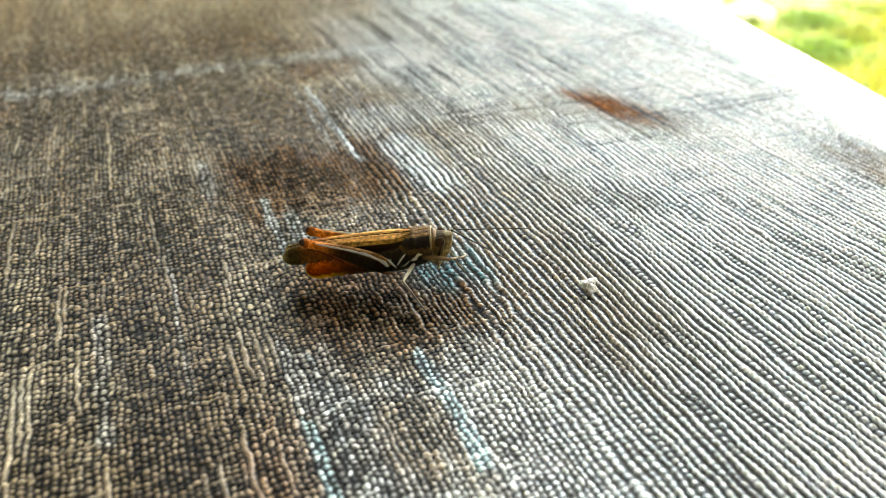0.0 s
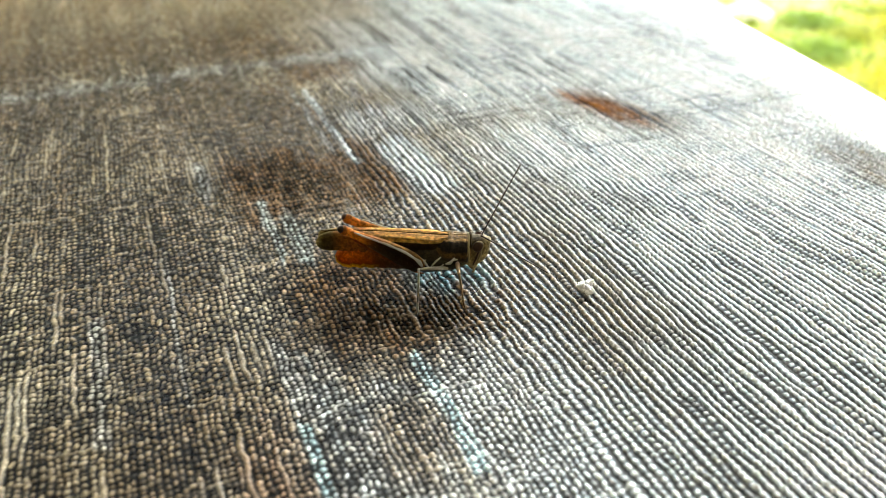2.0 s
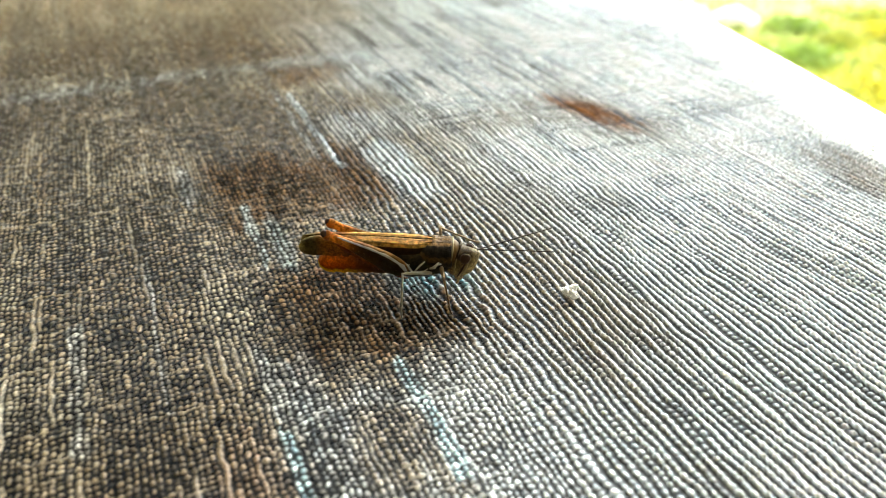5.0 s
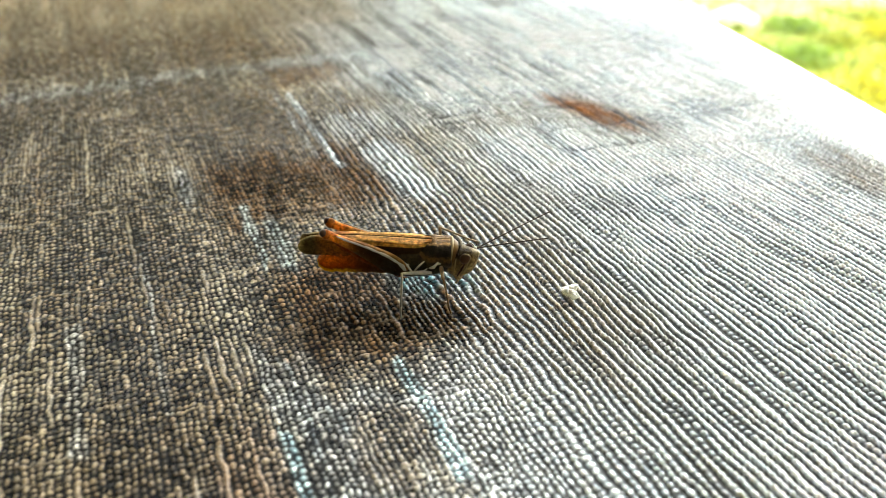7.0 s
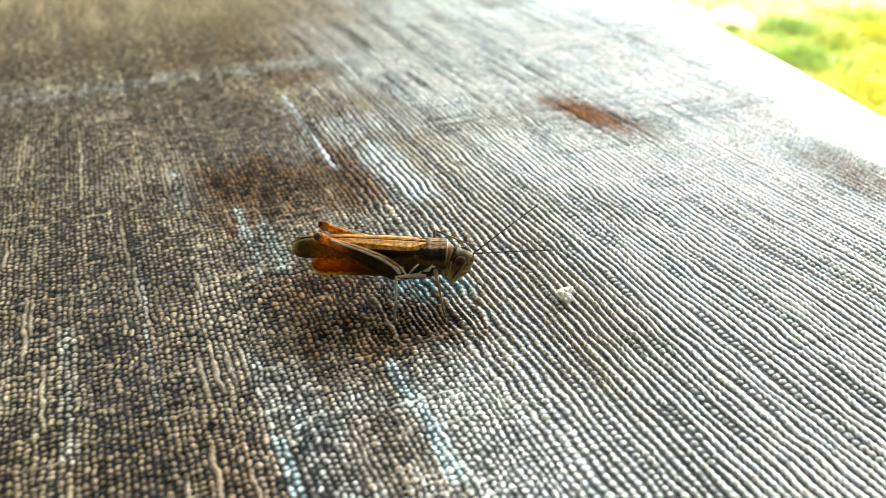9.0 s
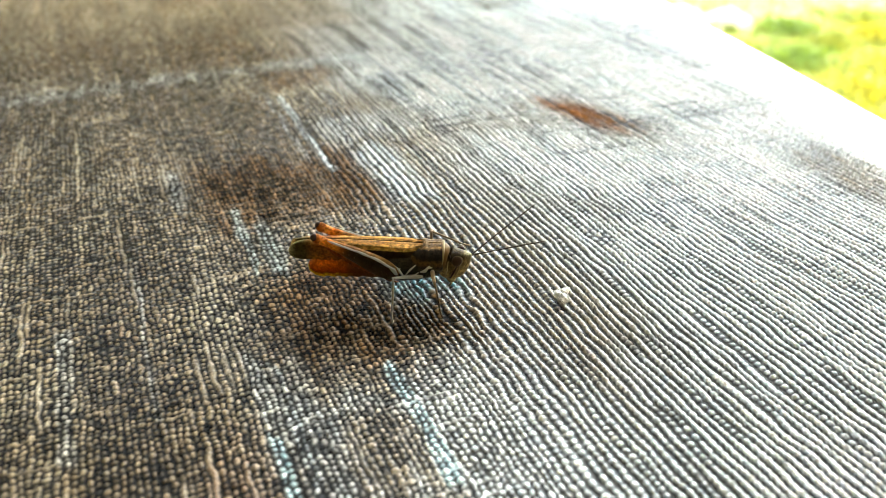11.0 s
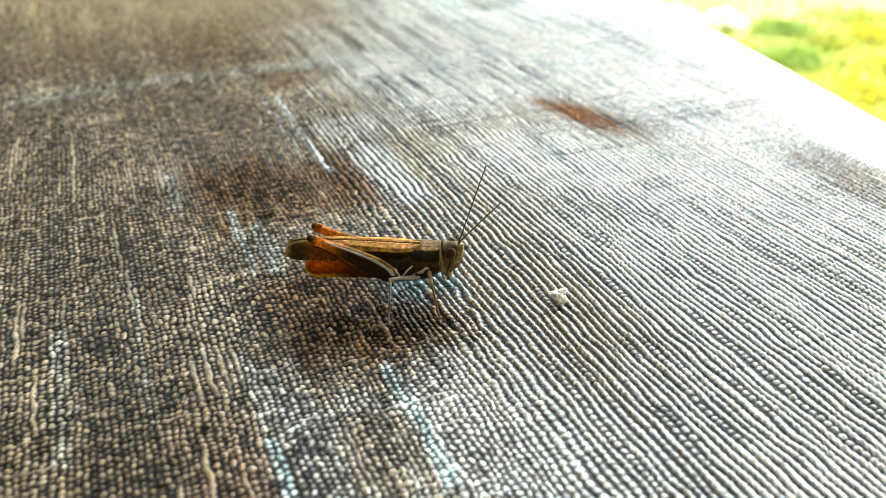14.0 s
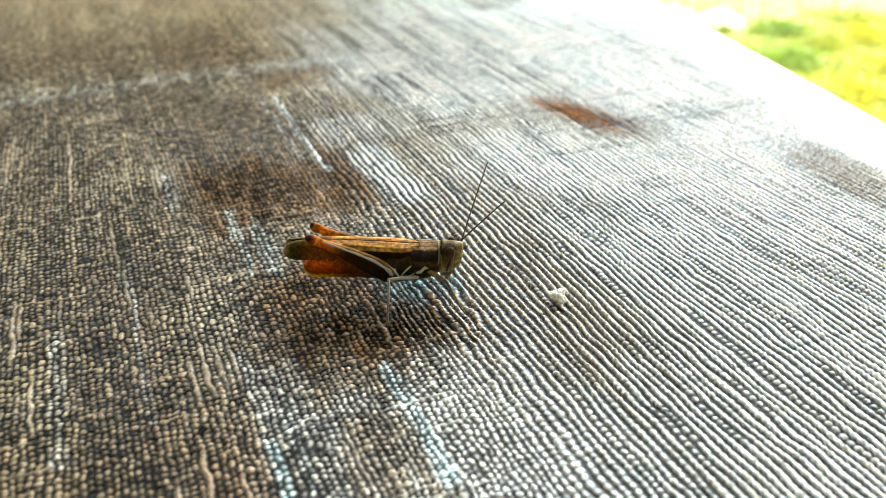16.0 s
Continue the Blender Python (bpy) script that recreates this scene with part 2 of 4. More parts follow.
def printed(s, t):
    """The cloth's colours: blocks and streaks of brown, grey and pale blue that follow the threads, with sky sheen and
    the grasshopper's shade painted in.
    """
    n1, n2 = lattice(s / 11 + 5, t / 17, 21), lattice(s / 3.2, t / 13, 22)
    k = ease(-0.6, 0.7, 0.6 * n1 + 0.5 * n2 + 0.25 * lattice(s / 26, t / 5.0, 23))
    col = BROWN + (GREY - BROWN) * k[:, None]
    ws, wt = s + 0.35 * lattice(s / 2.0, t / 4.0, 24) + 0.35 * lattice(s / 9, t / 16, 28), t + 2.4 * lattice(s / 1.2, t / 6, 25) + 2.0 * lattice(s / 6, t / 9, 29)
    gloss = 0.62 + 0.18 * ease(5, 40, s)
    grainy = 0.92 + 0.22 * lattice(s / 0.95, t / 7.0, 26) + 0.22 * lattice(s / 0.7, t / 1.6, 27)

    def block(s0, s1, t0, t1, colour, much, soft=1.5, lean=0.0):
        nonlocal col, gloss
        across = ws + lean * (t - (t0 + t1) / 2)
        m = ease(s0 - soft / 2, s0 + soft / 2, across) * (1 - ease(s1 - soft / 2, s1 + soft / 2, across)) * ease(t0 - soft, t0 + soft, wt) * (1 - ease(t1 - soft, t1 + soft, wt))
        k = np.clip(m * much * grainy, 0, 1)
        col = col + (colour - col) * k[:, None]
        sheen = next((v for c, v in SHEEN if c is colour), 1.0)
        gloss = gloss + (sheen - gloss) * k

    # broad pale parts; those to the right and far end are sky sheen painted in
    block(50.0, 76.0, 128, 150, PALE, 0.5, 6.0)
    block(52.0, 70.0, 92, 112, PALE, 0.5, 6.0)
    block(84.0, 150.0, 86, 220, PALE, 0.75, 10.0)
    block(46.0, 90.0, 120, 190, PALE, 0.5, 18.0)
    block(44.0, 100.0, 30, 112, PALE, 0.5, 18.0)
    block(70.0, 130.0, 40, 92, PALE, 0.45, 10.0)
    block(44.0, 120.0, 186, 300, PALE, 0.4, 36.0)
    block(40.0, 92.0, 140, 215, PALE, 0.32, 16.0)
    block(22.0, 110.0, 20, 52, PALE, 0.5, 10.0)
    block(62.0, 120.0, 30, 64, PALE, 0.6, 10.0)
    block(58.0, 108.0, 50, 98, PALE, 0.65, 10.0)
    block(9.5, 19.0, 28, 46, PALE, 0.25, 3.0)
    block(22.0, 38.0, 34, 62, PALE, 0.28, 4.0)
    block(-2.0, 26.0, 38, 56, PALE, 0.10, 4.0)
    block(44.0, 60.0, 24, 37, LILAC, 0.6, 4.0)
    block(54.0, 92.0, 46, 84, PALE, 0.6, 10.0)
    # brown blocks
    block(29.0, 50.0, 54, 86, UMBER, 0.6, 8.0)
    block(38.0, 56.0, 84, 100, UMBER, 0.55, 6.0)
    block(9.0, 35.0, 97, 120, DARK, 1.0, 4.0)
    # the grasshopper's shadow and dark reflection, painted on the cloth
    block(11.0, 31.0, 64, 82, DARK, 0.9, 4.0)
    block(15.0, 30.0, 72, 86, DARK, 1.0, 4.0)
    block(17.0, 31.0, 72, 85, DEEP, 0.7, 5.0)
    # more brown blocks
    block(11.0, 33.0, 99, 117, DEEP, 0.25, 5.0)
    block(36.0, 47.0, 116, 143, BROWN, 0.5, 4.0)
    block(28.0, 43.0, 153, 163, DARK, 0.7, 3.0)
    block(12.0, 30.0, 172, 192, DARK, 0.6, 5.0)
    block(34.0, 60.0, 196, 230, BROWN, 0.6, 8.0)
    # this block softens the edge of the painted far sheen
    block(24.0, 64.0, 166, 280, BROWN, 0.5, 16.0)
    block(57.0, 63.0, 77, 90, BROWN, 0.5, 3.0)
    block(-40, 30, 176, 196, BROWN, 0.6, 4.0)
    block(-60, 6.0, 96, 160, BROWN, 0.5, 6.0)
    block(-40, 5.0, 30, 64, BROWN, 0.7, 5.0)
    block(1.5, 7.0, 45, 57, RUST, 0.32, 2.0)
    block(94.0, 105.0, 66, 93, BROWN, 0.65, 5.0)
    block(96.0, 104.0, 70, 86, DARK, 0.35, 5.0)
    block(92, 112, 196, 210, BROWN, 0.5, 8.0)
    block(73.0, 81.0, 107, 127, RUST, 0.7, 4.5, 0.25)
    block(74.5, 79.5, 111, 123, RUST, 0.95, 2.5, 0.25)
    block(79.0, 88.0, 100, 112, BROWN, 0.4, 4.0)
    # pale streaks and the frame that they make
    block(8.6, 13.0, 42, 67, PALE, 0.17, 1.5)
    block(14.2, 19.4, 47, 54.5, BROWN, 0.55, 2.0)
    block(20.0, 21.4, 46, 65, SKY, 1.0, 0.6)
    block(21.6, 22.4, 50, 60, PALE, 0.35, 0.7)
    block(7.3, 8.3, 40, 56, SKY, 0.95, 0.6)
    block(9.6, 10.5, 46, 67, PALE, 0.35, 0.7)
    block(7.4, 8.8, 57, 70, PALE, 0.3, 1.0)
    block(8.8, 20.6, 55.0, 58.5, PALE, 0.30, 2.0)
    block(12.4, 13.6, 84, 104, SKY, 0.36, 0.9)
    block(14.6, 16.4, 84, 100, SKY, 0.28, 0.9)
    block(5.4, 7.2, 106, 118, PALE, 0.25, 1.2)
    block(28.7, 29.8, 111, 149, PALE, 0.6, 0.8)
    block(26.6, 27.3, 118, 150, PALE, 0.3, 0.8)
    # this block is a patch of sheen, painted pale
    block(34.0, 40.0, 97, 117, PALE, 0.6, 3.0)
    block(32.0, 48.0, 120, 132, PALE, 0.3, 4.0)
    block(-34, 54, 162.5, 167.5, PALE, 0.30, 3.0)
    block(-9.6, -8.2, 60, 79, PALE, 0.2, 0.6)
    block(-1.3, -0.7, 62, 92, PALE, 0.2, 0.5)
    # blue tint of the shade under the grasshopper, painted in
    block(25.0, 34.5, 72.5, 80.0, BLUE_SHADE, 0.85, 2.5)
    return col, gloss


def build_tablecloth():
    us = axis(-0.62, 0.37, -0.066, 0.104, 0.000155, 1.03, 0.012)
    vs = axis(-0.35, 0.95, 0.041, 0.132, 0.000155, 1.004, 0.012, 1.06)
    nu, nv = len(us), len(vs)
    U, V = np.meshgrid(us, vs)
    # the close lines fan out towards the far end
    fan = 1 + np.clip((V - 0.10) * 7, 0, 1.3)
    U = np.where(U > 0, U, np.where(U > -0.066, U * fan, -0.62 + (U + 0.62) * (0.62 - 0.066 * fan) / (0.62 - 0.066)))
    u, v = U.ravel(), V.ravel()
    # world plan under every grid point, before the roll over the edge
    c, s = math.cos(SKEW), math.sin(SKEW)
    wx, wy = u * c - v * s, u * s + v * c
    cw, sw = math.cos(WARP_TURN), math.sin(WARP_TURN)
    ts, tt = (wx * cw + wy * sw) * 1000, (-wx * sw + wy * cw) * 1000
    h, lone, slub, lost, left, warp, weft = weave(ts, tt)
    du = np.gradient(U, axis=1).ravel()
    dv = np.gradient(vs)[:, None].repeat(nu, 1).ravel()
    fade = 1 - ease(0.00032, 0.0006, np.maximum(du, dv))
    lift = h * fade * RELIEF * (1 - 0.52 * left)
    wave = waves(ts, tt) * 0.001
    # the roll over the edge, then straight down
    over = np.maximum(u - EDGE_P, 0)
    a = np.minimum(over / EDGE_R, math.pi / 2)
    x = np.where(over > 0, EDGE_P + EDGE_R * np.sin(a), u)
    z = np.where(over > 0, -EDGE_R * (1 - np.cos(a)), 0.0) - np.maximum(over - EDGE_R * math.pi / 2, 0)
    nx, nz = np.sin(a), np.cos(a)
    hang = ease(0.0, 0.05, np.maximum(over - EDGE_R * math.pi / 2, 0))
    x = x + hang * 0.006 * np.sin(v * 34 + 0.8 * np.sin(v * 11)) + nx * (lift + wave)
    z = z + nz * (lift + wave)
    me = bpy.data.meshes.new("tablecloth")
    me.vertices.add(nu * nv)
    me.vertices.foreach_set("co", np.stack([x, v, z], 1).ravel().astype(np.float32))
    k = (np.arange(nv - 1)[:, None] * nu + np.arange(nu - 1)[None, :]).ravel()
    quads = np.stack([k, k + 1, k + 1 + nu, k + nu], 1).ravel().astype(np.int32)
    me.loops.add(len(quads))
    me.loops.foreach_set("vertex_index", quads)
    me.polygons.add(len(k))
    me.polygons.foreach_set("loop_start", np.arange(0, len(quads), 4, dtype=np.int32))
    me.polygons.foreach_set("use_smooth", np.ones(len(k), dtype=bool))
    me.update(calc_edges=True)
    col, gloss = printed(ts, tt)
    # grooves painted with shade and bead tops lightened by height, each bead its own tone; then thread by thread
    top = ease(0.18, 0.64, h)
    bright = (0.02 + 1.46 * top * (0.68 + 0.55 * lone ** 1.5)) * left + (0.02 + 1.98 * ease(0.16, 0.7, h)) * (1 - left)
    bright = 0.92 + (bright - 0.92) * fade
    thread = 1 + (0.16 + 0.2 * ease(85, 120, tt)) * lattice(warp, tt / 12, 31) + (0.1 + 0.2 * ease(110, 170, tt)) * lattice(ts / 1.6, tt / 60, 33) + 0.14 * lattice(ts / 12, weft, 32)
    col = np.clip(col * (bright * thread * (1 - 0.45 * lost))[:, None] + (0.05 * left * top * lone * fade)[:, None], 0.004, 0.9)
    pale = (0.20 * slub * h)[:, None]
    col = col + (np.array((0.40, 0.38, 0.33)) - col) * pale
    gloss = gloss * (1 - 0.5 * lost) * (1 - 0.85 * fade * (1 - ease(0.08, 0.5, h)))   # polished tops; dull grooves, which deepens their painted shade
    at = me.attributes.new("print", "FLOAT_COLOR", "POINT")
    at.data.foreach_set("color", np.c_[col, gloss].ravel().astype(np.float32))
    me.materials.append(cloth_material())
    ob = new("tablecloth", me)
    ob.matrix_world = pose(0, 0, TOP, 0, 0, math.degrees(SKEW))
    return tagged(ob, "brown and grey linen-embossed vinyl tablecloth with pale blue streaks", "tablecloth")


tablecloth = build_tablecloth()

# ---- table under the cloth ----
wood = plain("dark_wood", (0.16, 0.09, 0.05), 0.5, 60, 0.5)
table = tagged(new("table"), "wooden garden table hidden under its tablecloth", "table")
table.matrix_world = pose(0, 0, 0, 0, 0, math.degrees(SKEW))
part("tabletop", box(bmesh.new(), (-0.58, -0.34, TOP - 0.032), (EDGE_P + 0.012, 0.94, TOP - 0.0025), 0.008), wood, table)
for px, py in ((-0.52, -0.28), (0.04, -0.28), (-0.52, 0.88), (0.04, 0.88)):
    part("leg", box(bmesh.new(), (px - 0.03, py - 0.03, 0.0), (px + 0.03, py + 0.03, TOP - 0.033), 0.004), wood, table)

# ---- lawn, and unseen walls and roof added for the light ----
def slab(name, lo, hi, material, label, category):
    me = bpy.data.meshes.new(name)
    bm = box(bmesh.new(), lo, hi)
    bm.to_mesh(me)
    bm.free()
    me.materials.append(material)
    return tagged(new(name, me), label, category, kind="structure")


def lawn_material():
    m = Mat("lawn", 0.8, spec=0.2)
    v = m.coords()
    a = m.ramp(m.noise(1.7, 4, 0.6, v), (0.34, (0.066, 0.090, 0.011)), (0.5, (0.085, 0.105, 0.012)), (0.66, (0.13, 0.135, 0.014)))
    m.colour(m.mix(0.6, a, m.ramp(m.noise(90, 4, 0.7, v), (0.3, (0.8, 0.8, 0.76)), (0.7, (1, 1, 1))), "MULTIPLY"))
    m.bump(m.noise(90, 4, 0.7, v), 0.6, 0.02)
    return m.m


def build_ground():
    bm = bmesh.new()
    n, r = 48, 400.0
    rings = [0.0, 1.5, 3, 5, 8, 13, 22, 40, 80, 160, 400]
    prev = None
    for k, q in enumerate(rings):
        if k == 0:
            prev = [bm.verts.new((0, 0, 0))]
            continue
        ring = []
        for j in range(n):
            a = 2 * math.pi * j / n
            x, y = q * math.cos(a), q * math.sin(a)
            z = 0.0 if q < 2 else 0.03 * noise.noise(Vector((x * 0.6, y * 0.6, 2)))
            ring.append(bm.verts.new((x, y, z)))
        for j in range(n):
            jj = (j + 1) % n
            bm.faces.new((prev[0], ring[j], ring[jj]) if k == 1 else (prev[j], ring[j], ring[jj], prev[jj]))
        prev = ring
    me = bpy.data.meshes.new("ground")
    bm.to_mesh(me)
    bm.free()
    for p in me.polygons:
        p.use_smooth = True
    me.materials.append(lawn_material())
    return tagged(new("ground", me), "sunlit green and yellow lawn beyond the table", "lawn", kind="structure")


build_ground()
plaster = plain("plaster", (0.62, 0.53, 0.41), 0.9, 30, 0.25)
boards = plain("stained_boards", (0.22, 0.14, 0.09), 0.7, 14, 0.4)
# unseen walls, added to block and shape the light on the cloth
slab("shade_wall_west", (-1.75, -2.6, 0.0), (-1.55, 2.2, 2.6), plaster, "unseen plain wall added to darken reflections from the left", "wall")
slab("shade_wall_south", (-1.55, -2.6, 0.0), (1.2, -2.4, 2.6), plaster, "unseen plain wall added behind the table to keep light out", "wall")
slab("shade_wall_north", (-1.75, 2.2, 0.0), (0.35, 2.4, 2.6), plaster, "unseen plain wall added beyond the table to block the sky's reflection", "wall")
slab("shade_wall_east", (1.05, -2.4, 0.0), (1.2, 1.1, 2.6), plaster, "unseen plain wall added to block sky light from the right", "wall")


def build_shade_roof():
    """An unseen roof, added to shade the table: its open side runs along the table, so that the sun reaches the table's
    outer edge alone.
    """
    c, s = math.cos(SKEW), math.sin(SKEW)
    open_side = 0.848

    def eave(y):
        return (open_side - y * s) / c

    plan = [(-1.75, -2.6), (eave(-2.6), -2.6), (eave(1.75), 1.75), (-1.75, 1.75)]
    bm = bmesh.new()
    low, high = ([bm.verts.new((x, y, z)) for x, y in plan] for z in (2.6, 2.72))
    bm.faces.new(low[::-1])
    bm.faces.new(high)
    for k in range(4):
        bm.faces.new((low[k], low[(k + 1) % 4], high[(k + 1) % 4], high[k]))
    me = bpy.data.meshes.new("ceiling")
    bm.to_mesh(me)
    bm.free()
    me.materials.append(boards)
    return tagged(new("ceiling", me), "unseen plain dark wooden roof added to keep the sun off the table", "ceiling", kind="structure")


build_shade_roof()


def leaf_material(name, colour, through):
    m = Mat(name, 0.8, spec=0.08)
    i = m.t.nodes.new("ShaderNodeNewGeometry")
    c = m.ramp(i.outputs["Random Per Island"], (0.0, tuple(x * 0.8 for x in colour)), (0.6, colour), (1.0, tuple(min(1, x * 1.2) for x in colour)))
    m.colour(c)
    m.glow_through(through, 0.45)
    return m.m


def blades(name, count, spot, height, width, material, label, category, seed):
    """Grass blades as bent strips, in one object."""
    rng = random.Random(seed)
    verts, faces = [], []
    for _ in range(count):
        x, y = spot(rng)
        hgt, w, a, lean = height * rng.uniform(0.5, 1.2), width * rng.uniform(0.7, 1.3), rng.uniform(0, 6.28), rng.uniform(0.1, 0.7)
        cx, cy, lx, ly = math.cos(a) * w, math.sin(a) * w, -math.sin(a) * lean * hgt, math.cos(a) * lean * hgt
        b = len(verts)
        for k, f in ((0, 1.0), (0.5, 0.8)):
            verts += [(x - cx * f + lx * k * k, y - cy * f + ly * k * k, hgt * k), (x + cx * f + lx * k * k, y + cy * f + ly * k * k, hgt * k)]
        verts.append((x + lx, y + ly, hgt))
        faces += [(b, b + 1, b + 3, b + 2), (b + 2, b + 3, b + 4)]
    me = bpy.data.meshes.new(name)
    me.from_pydata(verts, [], faces)
    me.materials.append(material)
    return tagged(new(name, me), label, category, kind="stuff")


def lawn_spot(rng):
    d, a = rng.uniform(1.3, 5.5), radians(rng.uniform(8, 40))
    return d * math.sin(a), d * math.cos(a)


blades("grass", 14000, lawn_spot, 0.035, 0.0022, leaf_material("grass_blade", (0.045, 0.06, 0.009), (0.08, 0.10, 0.012)), "uncut green lawn grass lit by the sun", "grass", 5)



def clump(name, x, y, r, h, count, size, material, label, category, seed):
    """A low plant: a loose cushion of small curled leaves or petals on a tuft of stems."""
    rng = random.Random(seed)
    ob = tagged(new(name), label, category, group="plants in the lawn")
    ob.location = (x, y, 0)
    bm = bmesh.new()
    for _ in range(count):
        a, q = rng.uniform(0, 6.283), abs(rng.gauss(0, 0.6)) * r
        c = Vector((q * math.cos(a), q * math.sin(a), h * rng.uniform(0.3, 1.0) * max(0.25, 1 - 0.5 * q / r)))
        out = Vector((rng.gauss(0, 0.5), rng.gauss(0, 0.5), 1.0)).normalized()
        t = out.cross(Vector((rng.uniform(-1, 1), rng.uniform(-1, 1), rng.uniform(-1, 1)))).normalized()
        s, b = size * rng.uniform(0.6, 1.3), out.cross(t)
        vs = [bm.verts.new(c + t * s * u + b * s * w - out * s * d) for u, w, d in ((-1, 0, 0.35), (-0.3, 0.5, 0), (0.5, 0.45, 0), (1, 0, 0.3), (0.5, -0.45, 0), (-0.3, -0.5, 0))]
        bm.faces.new(vs)
    part("crown", bm, material, ob)
    bm = bmesh.new()
    for _ in range(14):
        a, q = rng.uniform(0, 6.283), rng.uniform(0.1, 0.8) * r
        loft(bm, [(q * 300 * math.cos(a), q * 300 * math.sin(a), 0, 2.5, 2.5), (q * 1000 * math.cos(a), q * 1000 * math.sin(a), h * 700, 1.5, 1.5)], 5)
    part("stems", bm, stem_green, ob)
    return ob


stem_green = plain("plant_stem", (0.10, 0.16, 0.03), 0.6, 80)
white_fleck = leaf_material("white_fleck", (0.6, 0.58, 0.44), (0.6, 0.58, 0.4))
yellow_petal = leaf_material("yellow_petal", (0.20, 0.18, 0.010), (0.2, 0.18, 0.010))
lime_leaf = leaf_material("lime_leaf", (0.12, 0.135, 0.02), (0.16, 0.17, 0.02))
deep_leaf = leaf_material("deep_green_leaf", (0.058, 0.094, 0.013), (0.08, 0.12, 0.015))
# white clumps added to stand in for bright out-of-focus spots
clump("white_spot_clump", 1.115, 3.18, 0.075, 0.07, 900, 0.008, white_fleck, "round white clump added for a bright blurred spot in the lawn", "flowers", 1)
clump("white_spot_clump", 0.97, 3.30, 0.08, 0.05, 500, 0.008, white_fleck, "round white clump added for a bright blurred spot in the lawn", "flowers", 2)
for x, y, r, seed in ((1.30, 2.36, 0.26, 3), (1.50, 2.62, 0.22, 4), (1.14, 2.10, 0.22, 5), (1.62, 3.02, 0.20, 12)):
    clump("yellow_flower_clump", x, y, r, 0.03, 1000, 0.009, yellow_petal, "broad clump of yellow flowers in the lawn", "flowers", seed)
for x, y, r, seed in ((1.42, 2.93, 0.07, 6), (1.70, 3.27, 0.16, 7), (1.02, 2.86, 0.12, 8)):
    clump("lime_leaf_clump", x, y, r, 0.03, 700, 0.012, lime_leaf, "bright lime-green leafy plant in the lawn", "plant", seed)
for x, y, r, seed in ((1.22, 2.72, 0.17, 9), (1.33, 3.12, 0.14, 10)):
    clump("green_leaf_clump", x, y, r, 0.03, 700, 0.012, deep_leaf, "green leafy plant in the lawn", "plant", seed)

# ---- crumb ----
def build_crumb():
    bm = bmesh.new()
    for c, r, k in (((0, 0, 0.45), (0.85, 0.7, 0.5), 0), ((-0.5, 0.3, 0.7), (0.5, 0.6, 0.4), 3), ((0.5, 0.4, 0.75), (0.42, 0.6, 0.5), 6), ((0.1, -0.7, 0.3), (0.5, 0.6, 0.3), 9), ((-0.3, 1.0, 0.5), (0.35, 0.5, 0.3), 5)):
        ball(bm, c, r, (k * 20, k * 35, k * 10), 14)
    for v in bm.verts:
        v.co += v.co.normalized() * MM * 0.45 * noise.noise(v.co * 2300)
        v.co *= 0.88
        v.co.z = max(v.co.z * 0.85, 0.0)
    m = Mat("crumb", 0.75)
    m.colour(m.ramp(m.noise(2500, 4, 0.6, m.coords()), (0.3, (0.90, 0.90, 0.88)), (0.7, (0.97, 0.97, 0.96))))
    m.bump(m.noise(3500, 4, 0.6, m.coords()), 0.5, 0.0002)
    me = bpy.data.meshes.new("crumb")
    bm.to_mesh(me)
    bm.free()
    for p in me.polygons:
        p.use_smooth = True
    me.materials.append(m.m)
    ob = tagged(new("crumb", me), "small white irregular crumb lying on the tablecloth", "crumb")
    ob.matrix_world = pose(0.01425, 0.0770, TOP + 0.00055, 0, 0, 20)
    return ob


build_crumb()

# ---- grasshopper ----
# Its own space, in millimetres: x ahead, y to its left side, z up from the cloth; the base lies under the wings.
HOME = Vector((-0.004988, 0.0780, TOP + 0.00015))
NECK = Vector((5.7, 0.0, 5.7))

skin_dark = stretched("dark_side", (6, 9, 1), ((0.0, (0.034, 0.034, 0.022)), (0.5, (0.030, 0.026, 0.016)), (0.8, (0.06, 0.045, 0.022)), (1.0, (0.16, 0.11, 0.045))), 6.0).m
skin_abdomen = stretched("abdomen_skin", (16, 2, 1), ((0.0, (0.62, 0.52, 0.03)), (0.32, (0.58, 0.46, 0.03)), (0.38, (0.08, 0.018, 0.006)), (0.46, (0.34, 0.08, 0.012)), (0.6, (0.55, 0.15, 0.02)), (1.0, (0.50, 0.18, 0.03))), 4.0, 0.42, (1.0, 0.36, 0.045), 0.55, ends=((0.36, 0.62, (0.035, 0.022, 0.012)),)).m
skin_wing = stretched("wing_skin", (1.0, 14, 1), ((0.0, (0.020, 0.015, 0.010)), (0.45, (0.034, 0.021, 0.010)), (0.66, (0.045, 0.024, 0.010)), (0.71, (0.95, 0.58, 0.15)), (0.77, (0.62, 0.32, 0.07)), (0.80, (0.22, 0.10, 0.025)), (0.84, (0.95, 0.60, 0.18)), (0.91, (0.60, 0.30, 0.07)), (0.95, (0.20, 0.09, 0.02)), (1.0, (0.6, 0.32, 0.08))), 5.0, 0.5, (0.70, 0.36, 0.07), 0.36, ends=((0.60, 0.70, (0.36, 0.14, 0.03)), (0.80, 0.89, (0.10, 0.085, 0.030)), (0.95, 0.99, (0.46, 0.38, 0.17)))).m
